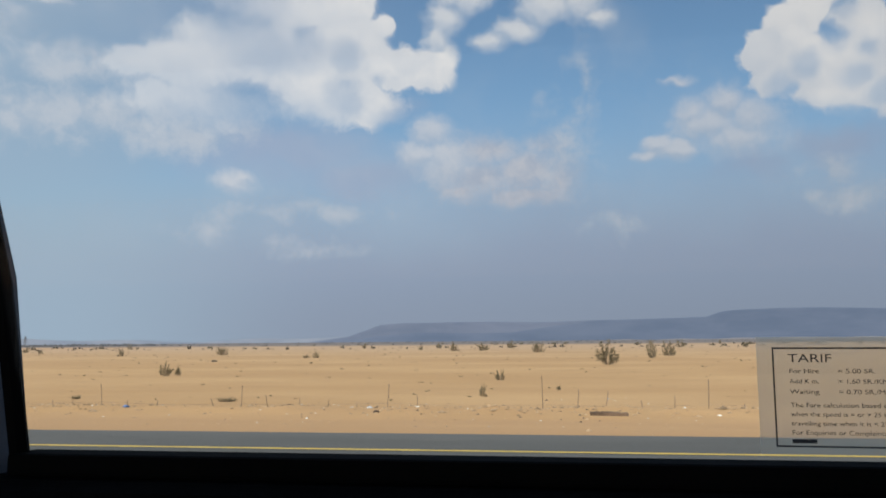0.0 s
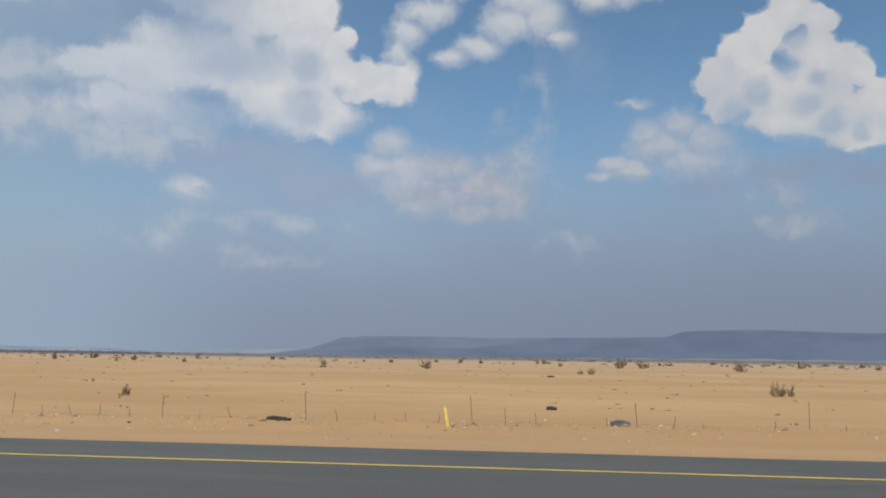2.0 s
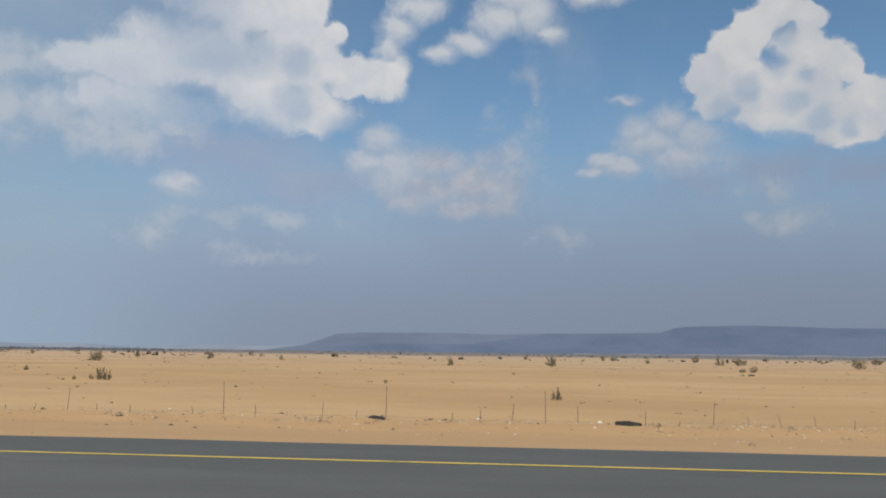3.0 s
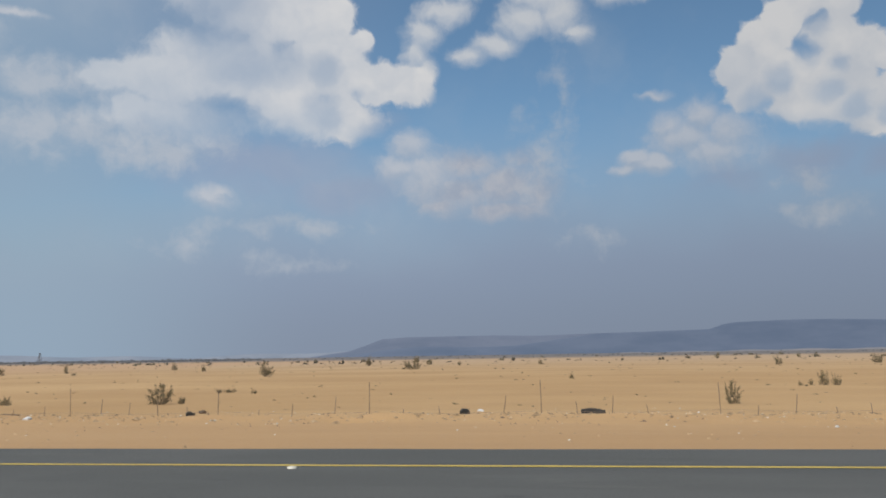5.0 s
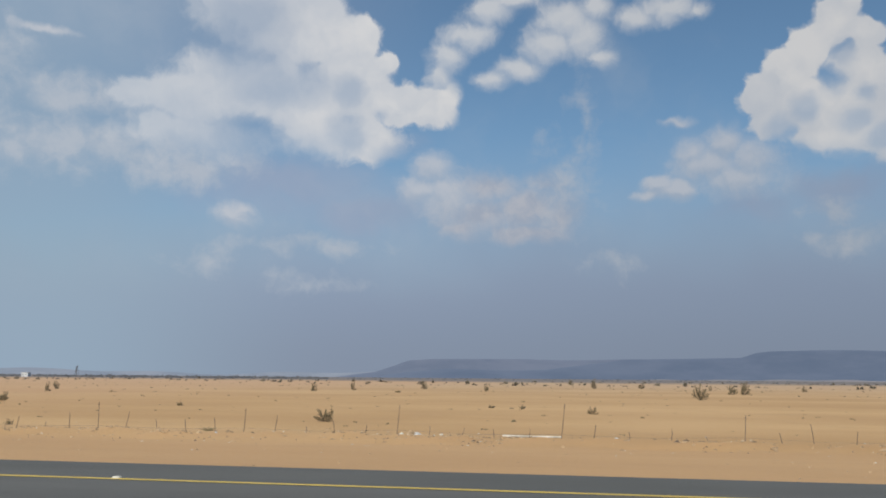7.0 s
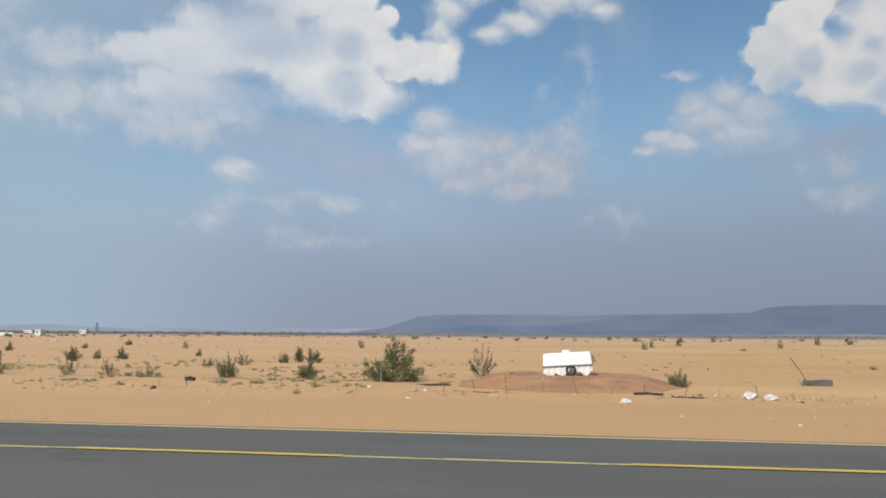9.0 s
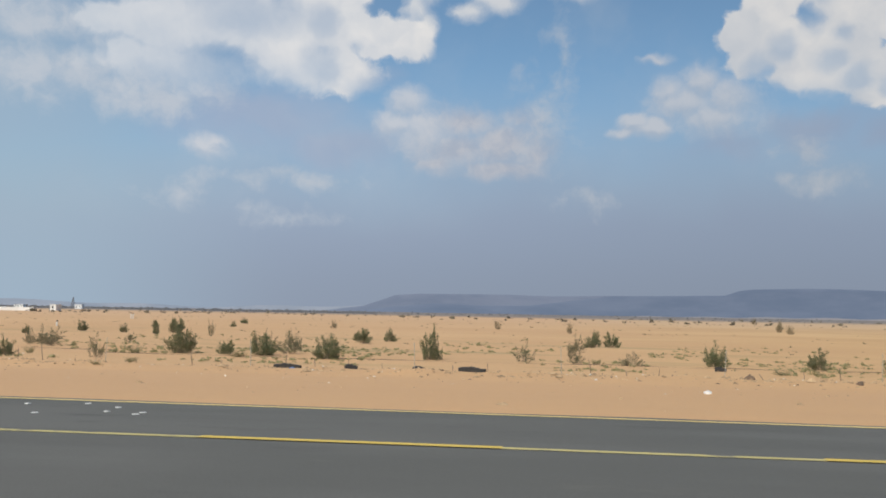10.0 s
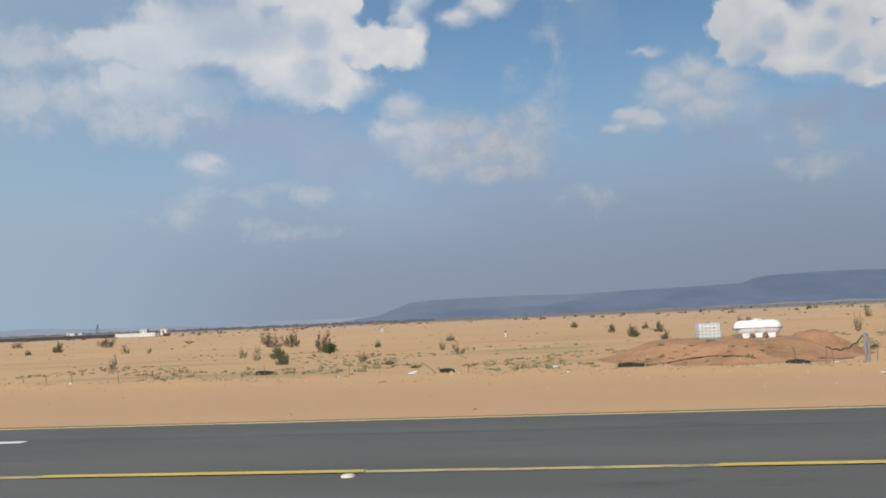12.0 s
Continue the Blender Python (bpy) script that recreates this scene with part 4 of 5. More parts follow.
def shrub(name, seed, style, label):
    """A shrub one metre high and wide: stems and a crown of small leaves."""
    rng = random.Random(seed)
    ob = thing(name, pose(0, 0, 0), label, "shrub", style["group"])
    bm, leaves = bmesh.new(), []
    if "flat" in style:
        plume(rng, bm, leaves, style)
    else:
        bias = Vector((rng.gauss(0, 0.16), rng.gauss(0, 0.16), 0))       # wind-bent to one side
        for k in range(style["stems"]):
            a = math.tau * (k + rng.random()) / style["stems"]
            tall = rng.uniform(0.4, 1.0)                            # short outer stems fill the foot
            lean = style["lean"] * math.sqrt(rng.random()) * (1.6 - 0.7 * tall)
            d = (Vector((math.cos(a) * lean, math.sin(a) * lean, 1)) + bias).normalized()
            grow(rng, bm, leaves, Vector((0.04 * math.cos(a), 0.04 * math.sin(a), -0.05)), d, style["reach"] * tall, style["girth"], 0, style)
    verts, faces = [], []
    for p, d in leaves:
        for _ in range(style["leaves"]):
            q = p + Vector((rng.gauss(0, 1), rng.gauss(0, 1), rng.gauss(0, 1))) * style["spread"]
            if q.z < 0:
                continue
            s = style["size"] * rng.uniform(0.5, 1.3)
            u = (d + Vector((rng.gauss(0, 0.6), rng.gauss(0, 0.6), rng.gauss(0, 0.6)))).normalized()
            w = u.cross(Vector((rng.uniform(-1, 1), rng.uniform(-1, 1), rng.uniform(-1, 1)))).normalized() * s * style["slim"]
            i = len(verts)
            verts += [q - u * s, q + w, q + u * s, q - w]
            faces.append((i, i + 1, i + 2, i + 3))
    # bring the whole to one metre each way
    allv = [v.co for v in bm.verts] + verts
    top = max(v.z for v in allv)
    half = sorted(max(abs(v.x), abs(v.y)) for v in allv)[int(style["trim"] * len(allv))]
    k = Vector((0.5 / half, 0.5 / half, 1 / top))
    for v in bm.verts:
        v.co = v.co * k
    verts = [v * k for v in verts]
    part("branchwork", bm, TWIG, ob)
    sheet("crown", verts, faces, style["leaf"], ob)
    return ob


BASE = dict(wander=0.28, levels=2, shoots=2, leaf_from=1, stems=9, lean=0.9, reach=1.0, girth=0.022, leaves=3, spread=0.03,
            size=0.022, slim=0.45, bare=0.12, low=1, trim=0.97)
STYLES = {
    "d": dict(BASE, leaf=DRY_LEAF, group="dry scrub", stems=15, flat=0.10, shoots=2, low=2, wander=0.14, girth=0.012, leaves=2, size=0.034,
              spread=0.035, slim=0.45, trim=0.96),
    "h": dict(BASE, leaf=THORN_LEAF, group="thorny shrubs", stems=13, flat=0.22, shoots=2, low=2, wander=0.10, girth=0.011, leaves=3, size=0.026,
              spread=0.018, slim=0.36, trim=0.96),
    "g": dict(BASE, leaf=GREEN_LEAF, group="green shrubs", stems=24, flat=0.12, shoots=3, low=2, wander=0.12, girth=0.009, leaves=4, size=0.022,
              spread=0.028, slim=0.42, trim=0.96),
    "t": dict(BASE, leaf=TUFT_LEAF, group="low green tufts", stems=26, lean=1.5, levels=1, shoots=1, leaf_from=0, leaves=4, size=0.06, slim=0.2, girth=0.008, bare=0.0),
    "l": dict(BASE, leaf=DRY_LEAF, group="low dead scrub", stems=14, lean=2.2, leaves=2, size=0.03, levels=2, bare=0.0),
    "v": dict(BASE, leaf=VIVID_LEAF, group="planted tree", stems=1, lean=0.05, girth=0.03, shoots=5, levels=2, leaves=9, size=0.06, spread=0.09, bare=0.35),
}
LABELS = {
    "d": ("scrub_bush", "brownish dry desert scrub bush standing alone on the sand", 7),
    "h": ("thorn_shrub", "spiky grey-green thorn shrub with open branches on sand", 7),
    "g": ("green_shrub", "dense dusty green shrub with fine leaves on sand", 7),
    "t": ("grass_tuft", "low yellow-green tuft of desert weed on the ground", 3),
    "l": ("dead_scrub", "low flattened dead brown scrub on the sand", 3),
    "v": ("sapling", "bright green young tree on a thin stem", 1),
}


def plant():
    rng = random.Random(11)
    for kind, (name, label, count) in LABELS.items():
        wanted = [s for s in SHRUBS if s[0] == kind]
        protos = [shrub(name, 40 + 7 * i + ord(kind), STYLES[kind], label) for i in range(min(count, len(wanted)))]
        spots = []
        for i, (_, x, y, h, w) in enumerate(wanted):
            spots.append(pose(x, y, land_z(x, y) - 0.02, 0, 0, rng.uniform(0, 360)) @ Matrix.Diagonal((w * 1.08, w * 1.08, h * (1.18 if kind == "d" else 1.08), 1)))
        for i, m in enumerate(spots[len(protos):]):
            copy_thing(protos[i % len(protos)], m)
        for p, m in zip(protos, spots):
            p.matrix_basis = m


plant()

# ---- fence ----
TALL = [9.6, 4.0, -1.6, -7.2, -12.8, -18.5, -24.05, -29.7, -35.5, -41.2, -46.9, -52.6, -58.5, -63.7, -69.3, -74.8, -80.2,
        -85.9, -91.6, -97.4, -103.1, -108.8, -114.6, -120.3, -126.0, -131.8, -137.2, -142.8, -148.3, -153.8, -159.3, -164.9,
        -170.3, -176.1, -181.7, -187.3, -193.0, -198.6, -204.2, -209.8, -214.9, -220.8, -232.6, -239.0, -244.2, -249.8,
        -255.0, -261.0, -266.5, -272.4, -278.3, -283.5, -299.7, -302.7, -309.9, -316.8, -325.2]


def build_fence():
    rng = random.Random(21)
    ob = thing("wire_fence", pose(-150, 29, 0), "broken roadside fence of thin rusty posts and pickets", "fence")
    inv = ob.matrix_basis.inverted()
    shapes = []
    for h in (0.85, 1.0, 1.15):
        bm = bmesh.new()
        tube(bm, [(0, 0, -0.2), (0.004, 0.003, h * 0.5), (0, 0, h)], [0.014, 0.013, 0.011], 6)
        tube(bm, [(-0.03, 0, h * 0.9), (0.03, 0, h * 0.9)], 0.01, 4)
        me = bpy.data.meshes.new("post")
        bm.to_mesh(me)
        bm.free()
        me.materials.append(RUST)
        shapes.append(me)
    pick = []
    for h in (0.22, 0.32, 0.45, 0.62):
        bm = bmesh.new()
        tube(bm, [(0, 0, -0.15), (0.01, 0, h * 0.6), (0.0, 0.01, h)], [0.014, 0.013, 0.010], 5)
        me = bpy.data.meshes.new("picket")
        bm.to_mesh(me)
        bm.free()
        me.materials.append(RUST)
        pick.append(me)
    pale = shapes[1].copy()
    pale.materials[0] = PALE_POST
    tops = []
    for x in TALL:
        y = fence_y(x)
        lean = rng.gauss(0, 2.5) + (24 if x < -312 else -9 if x == -29.7 else 0)
        post = new("post", pale if x < -212 else rng.choice(shapes))
        post.parent = ob
        post.matrix_basis = inv @ pose(x, y, land_z(x, y), rng.gauss(0, 2), -lean, 0)
        tops.append((x, y, land_z(x, y)))
    for a, b in zip(TALL, TALL[1:]):
        n = max(2, round((a - b) / 1.2))
        for k in range(1, n):
            if rng.random() < 0.12:
                continue
            x = a + (b - a) * k / n + rng.gauss(0, 0.05)
            y = fence_y(x) + rng.gauss(0, 0.08)
            p = new("picket", rng.choices(pick, (4, 4, 3, 2))[0])
            p.parent = ob
            p.matrix_basis = inv @ pose(x, y, land_z(x, y), rng.gauss(0, 6), rng.gauss(0, 7) * (3 if rng.random() < 0.08 else 1), 0)
    for (xa, ya, za), (xb, yb, zb) in zip(tops, tops[1:]):
        if xa < -205:
            continue
        mid = ((xa + xb) / 2, (ya + yb) / 2, (za + zb) / 2 + 0.07)
        bm = tube(bmesh.new(), [inv @ Vector((xa, ya, za + 0.14)), inv @ Vector(mid), inv @ Vector((xb, yb, zb + 0.14))], 0.004, 3, cap=False)
        part("wire", bm, RUST, ob)


build_fence()

# ---- tanks on the mounds ----


def tyre_bm(r=0.3, w=0.18, groove=True):
    bm = bmesh.new()
    h = w / 2
    prof = [(r * 0.58, -h * 0.8), (r * 0.7, -h), (r * 0.9, -h), (r * 0.97, -h * 0.8), (r, -h * 0.5)]
    if groove:
        prof += [(r * 0.965, -h * 0.4), (r * 0.965, -h * 0.3), (r, -h * 0.2), (r, h * 0.2), (r * 0.965, h * 0.3), (r * 0.965, h * 0.4)]
    prof += [(r, h * 0.5), (r * 0.97, h * 0.8), (r * 0.9, h), (r * 0.7, h), (r * 0.58, h * 0.8), (r * 0.6, 0), (r * 0.58, -h * 0.8)]
    lathe(bm, prof, 28, "Y")
    return bm


def build_tanks():
    # ribbed white tank with sloping ends
    x, y = -226.0, 38.1
    t = thing("water_tank", pose(x, y, land_z(x, y) - 0.02, 0, -3.5, 2), "white plastic water tank with a dark belt on a mound", "tank")
    section = [(-0.40, 0.06), (-0.52, 0.14), (-0.54, 0.44), (-0.53, 0.52), (-0.50, 0.80), (-0.20, 1.02), (0.20, 1.02), (0.50, 0.80), (0.53, 0.52), (0.54, 0.44), (0.52, 0.14), (0.40, 0.06)]
    bm = bmesh.new()
    rings = []
    for u, k in ((-1.08, 0.955), (-1.04, 0.99), (-0.6, 1.0), (0.0, 1.0), (0.6, 1.0), (1.04, 0.99), (1.08, 0.955)):
        ring = []
        for w, z in section:
            slope = 1 - 0.10 * max(0.0, z - 0.5)                         # ends draw in towards the roof
            ring.append(bm.verts.new((u * slope, w * k, 0.5 + (z - 0.5) * k)))
        rings.append(ring)
    m12 = len(section)
    for a, b in zip(rings, rings[1:]):
        for k in range(m12):
            bm.faces.new((a[k], b[k], b[(k + 1) % m12], a[(k + 1) % m12]))
    bm.faces.new(rings[0])
    bm.faces.new(rings[-1][::-1])
    part("shell", bm, PLASTIC, t, smooth=False)
    for i in range(8):
        u = -0.91 + 0.26 * i
        part("rib", box(bmesh.new(), u - 0.05, u + 0.05, -0.575, 0.575, 0.05, 0.40, 0.02), PLASTIC, t)
    part("belt", box(bmesh.new(), -1.13, 1.13, -0.60, 0.60, 0.43, 0.475, 0.012), GREY_SHEET, t, "dark seam belt")
    bm = bmesh.new()
    lathe(bm, [(0.0, 1.12), (0.17, 1.12), (0.19, 1.08), (0.19, 1.0)], 20)
    part("lid", bm, PLASTIC, t)
    for u in (-0.75, -0.25, 0.25, 0.75):
        part("foot", box(bmesh.new(), u - 0.12, u + 0.12, -0.5, 0.5, -0.06, 0.2, 0.03), PLASTIC, t)
    x, y = -225.85, 37.32
    tyre = part("tyre", tyre_bm(0.24, 0.17), RUBBER, None, smooth=True)
    tyre.matrix_basis = pose(x, y, land_z(x, y) + 0.22, -14, 0, 0)
    tagged(tyre, "worn black car tyre leaning against the tank", "tyre")
    # lying capsule tank on saddles
    x, y = -291.5, 39.5
    t = thing("water_tank", pose(x, y, land_z(x, y) - 0.02, 0, 0, 1) @ Matrix.Scale(0.91, 4), "long white capsule-shaped plastic tank on moulded saddles", "tank")
    bm = bmesh.new()
    prof = [(0.001, -1.13), (0.13, -1.12), (0.24, -1.07), (0.32, -0.99), (0.365, -0.88), (0.38, -0.75), (0.375, -0.3), (0.385, -0.28), (0.385, -0.2), (0.375, -0.18)]
    prof = prof + [(r, -h) for r, h in prof[::-1]]
    rings = lathe(bm, prof, 28, "X")
    for v in bm.verts:
        v.co.z += 0.52
    part("shell", bm, PLASTIC, t, smooth=True)
    part("belt", box(bmesh.new(), -1.135, 1.135, -0.392, 0.392, 0.50, 0.53, 0.01), GREY_SHEET, t, "dark mould seam")
    for u in (-0.62, 0.0, 0.62):
        bm = bmesh.new()
        box(bm, u - 0.13, u + 0.13, -0.3, 0.3, -0.05, 0.26, 0.04)
        for v in bm.verts:
            if v.co.z > 0.1:
                v.co.x = u + (v.co.x - u) * 1.5
        part("saddle", bm, PLASTIC, t)
    bm = bmesh.new()
    lathe(bm, [(0.0, 0.97), (0.18, 0.97), (0.2, 0.95), (0.2, 0.86)], 20)
    part("manhole_lid", bm, PLASTIC, t)
    part("vent_pipe", tube(bmesh.new(), [(-0.35, 0, 0.85), (-0.35, 0, 1.22)], 0.015, 6), STEEL, t, "thin vent pipe")
    # caged container
    x, y = -293.55, 40.2
    t = thing("caged_container", pose(x, y, land_z(x, y) - 0.02, 0, 0, 2) @ Matrix.Scale(0.88, 4), "white plastic liquid container in a galvanised tube cage", "container")
    part("bottle", box(bmesh.new(), -0.55, 0.55, -0.45, 0.45, 0.1, 0.84, 0.06), PLASTIC, t, smooth=False)
    part("pallet", box(bmesh.new(), -0.6, 0.6, -0.5, 0.5, 0.0, 0.09, 0.01), STEEL, t)
    for z in (0.12, 0.29, 0.46, 0.63, 0.86):
        r = 0.014
        bm = tube(bmesh.new(), [(-0.6, -0.5, z), (0.6, -0.5, z), (0.6, 0.5, z), (-0.6, 0.5, z), (-0.6, -0.5, z)], r, 5)
        part("cage_ring", bm, CAGE, t)
    for k in range(7):
        u = -0.6 + 0.2 * k
        part("cage_bar", tube(bmesh.new(), [(u, -0.51, 0.05), (u, -0.51, 0.87)], 0.011, 5), CAGE, t)
        part("cage_bar", tube(bmesh.new(), [(u, 0.51, 0.05), (u, 0.51, 0.87)], 0.011, 5), CAGE, t)
    bm = bmesh.new()
    lathe(bm, [(0.0, 0.9), (0.1, 0.9), (0.11, 0.84)], 16)
    part("cap", bm, RUBBER, t, "dark screw cap")
    # pipe stand and hoses at the foot of the far mound
    p = thing("pipe_stand", pose(-290.35, 29.3, land_z(-290.35, 29.3)), "grey twin standpipe with a sagging black hose", "standpipe")
    for u, h, r in ((0.0, 0.98, 0.045), (0.11, 0.92, 0.035)):
        part("pipe", tube(bmesh.new(), [(u, 0, -0.2), (u, 0, h)], r, 8), STEEL, p)
    part("stake", tube(bmesh.new(), [(-1.25, 0.1, -0.2), (-1.2, 0.1, 0.55)], 0.02, 6), RUST, p)
    pts = [(-1.2 + 1.2 * k / 14, 0.1 - 0.1 * k / 14, 0.55 + 0.36 * k / 14 - 0.26 * math.sin(math.pi * k / 14) + 0.03 * math.sin(2.1 * k)) for k in range(15)]
    part("hose", tube(bmesh.new(), pts, 0.022, 6), RUBBER, p)
    # lattice of white rails by the near mound
    p = thing("rail_stand", pose(-226.7, 30.2, land_z(-226.7, 30.2)), "pale fence post braced by a slanting pipe", "frame")
    for a, b in (((0.0, 0, -0.1), (0.0, 0, 0.9)), ((-0.95, 0.05, -0.05), (0.0, 0, 0.82))):
        part("rail", tube(bmesh.new(), [a, b], 0.012, 6), PALE_POST, p)


build_tanks()


def hose(points, r, label):
    rng = random.Random(len(points))
    pts = []
    for (xa, ya), (xb, yb) in zip(points, points[1:]):
        n = max(2, int(math.hypot(xb - xa, yb - ya) / 0.35))
        for k in range(n):
            f = k / n
            x, y = xa + (xb - xa) * f, ya + (yb - ya) * f + 0.10 * math.sin(3.1 * f + xa) + rng.gauss(0, 0.02)
            pts.append((x, y, land_z(x, y) + r * 0.6 + 0.014 * math.sin(0.8 * x + 1.7 * math.sin(0.31 * x))))
    ob = part("irrigation_hose", tube(bmesh.new(), pts, r, 5), RUBBER)
    tagged(ob, label, "hose")


hose([(-234, 38.2), (-250, 38.5), (-262, 38.6), (-273, 38.4)], 0.011, "black irrigation hose lying along the planted shrubs")
hose([(-273, 41.2), (-280, 41.6), (-287, 42.6)], 0.011, "black irrigation hose crossing weedy ground")
hose([(-298.2, 33.8), (-296.6, 34.4), (-294.4, 34.2), (-292.6, 33.2)], 0.028, "thick black hose at the foot of the mound")
hose([(-290.6, 34.0), (-289.6, 34.4), (-288.6, 35.0)], 0.022, "thick dark hose lying on the mound slope")
hose([(-229.3, 31.0), (-228.0, 31.2), (-227.2, 31.3)], 0.025, "dark hose lying at the mound foot")
hose([(-232.4, 35.6), (-231.4, 36.2), (-230.9, 35.5), (-231.8, 35.2), (-232.4, 35.6)], 0.022, "loop of black hose on the sand")

# ---- rubbish on the sand ----


def tread(x, y, length, turn, label, height=0.18, mat=RUBBER):
    """A shed strip of tyre tread, curled and torn at the ends."""
    rng = random.Random(int(abs(x) * 10))
    bm = bmesh.new()
    n, m = 16, 5
    top, bot = [], []
    for i in range(n):
        u = i / (n - 1)
        curl = height * (0.80 + 0.20 * math.sin(math.pi * (u * 1.3 + rng.uniform(-0.1, 0.1)))) + 0.03 * rng.random()
        r1, r2 = [], []
        for j in range(m):
            v = j / (m - 1) - 0.5
            w = 0.26 * (1 - 0.25 * rng.random() * (abs(u - 0.5) * 2) ** 2)
            px, py = (u - 0.5) * length + rng.gauss(0, 0.012), v * w
            pz = curl * (1 - 0.6 * v * v) + 0.008 * (i % 2)
            r1.append(bm.verts.new((px, py, max(0.03, pz))))
            r2.append(bm.verts.new((px, py * 0.96, max(0.0, pz - 0.04) if j not in (0, m - 1) else 0.0)))
        top.append(r1)
        bot.append(r2)
    for i in range(n - 1):
        for j in range(m - 1):
            bm.faces.new((top[i][j], top[i + 1][j], top[i + 1][j + 1], top[i][j + 1]))
            bm.faces.new((bot[i][j], bot[i][j + 1], bot[i + 1][j + 1], bot[i + 1][j]))
        bm.faces.new((top[i][0], bot[i][0], bot[i + 1][0], top[i + 1][0]))
        bm.faces.new((top[i][-1], top[i + 1][-1], bot[i + 1][-1], bot[i][-1]))
    for i in (0, n - 1):
        for j in range(m - 1):
            bm.faces.new((top[i][j], top[i][j + 1], bot[i][j + 1], bot[i][j]))
    ob = part("tread_strip", bm, mat)
    ob.matrix_basis = pose(x, y, land_z(x, y) - 0.01, 0, 0, turn)
    tagged(ob, label, "tyre scrap")


for x, y in ((-255.25, 7.89), (-254.70, 8.07), (-254.24, 7.84), (-254.18, 7.52), (-253.82, 7.53), (-254.75, 7.26), (-253.82, 7.39)):
    ob = part("paper_scrap", box(bmesh.new(), -0.03, 0.03, -0.02, 0.02, 0.0, 0.01, 0.004), BAG)
    ob.matrix_basis = pose(x, y, ROAD_Z, 0, 0, 40 * math.sin(7 * x))
    tagged(ob, "small white scrap of paper lying on the asphalt", "paper scrap", "scraps on the asphalt")

STRIPS = [(-72.1, 28.4, 0.85, 4), (-59.5, 29.4, 0.85, -3), (-80.6, 28.9, 0.55, 10), (-124.3, 29.3, 0.8, -6), (-128.6, 28.6, 0.3, 20), (-154.6, 28.9, 0.95, -4),
          (-252.9, 29.4, 0.95, -8), (-243.2, 36.3, 0.42, 0), (-259.6, 29.3, 0.95, 3), (-273.9, 29.7, 0.85, -8), (-282.8, 29.1, 0.5, 5),
          (-257.3, 29.5, 0.45, 15), (-254.9, 30.0, 0.45, -20), (-49.7, 40.6, 0.48, 5), (-297.6, 33.6, 1.0, 5), (-291.9, 31.6, 0.8, -3),
          (-313.8, 36.9, 0.8, 2), (-48.9, 104.6, 0.75, 0), (-138.1, 27.8, 0.3, 30), (-305.0, 34.4, 0.6, 15)]
for x, y, n, turn in STRIPS:
    tread(x, y, n, turn, "torn black strip of lorry tyre tread on the sand")
for x, y, n, turn in ((-221.9, 28.2, 1.1, 3), (-223.2, 28.1, 0.9, -4)):
    tread(x, y, n, turn, "flat torn strip of lorry tyre tread on the sand", 0.07)
tread(-47.5, 29.6, 0.66, 8, "crumpled grey rubber sheet lying on the verge", 0.2, GREY_SHEET)
tread(-146.6, 29.8, 1.1, 0, "flattened earth-covered mat on the sand", 0.07, DARK_STONE)
tread(0.6, 27.0, 1.15, 0, "low heap of dark earth by the fence", 0.12, DARK_STONE)


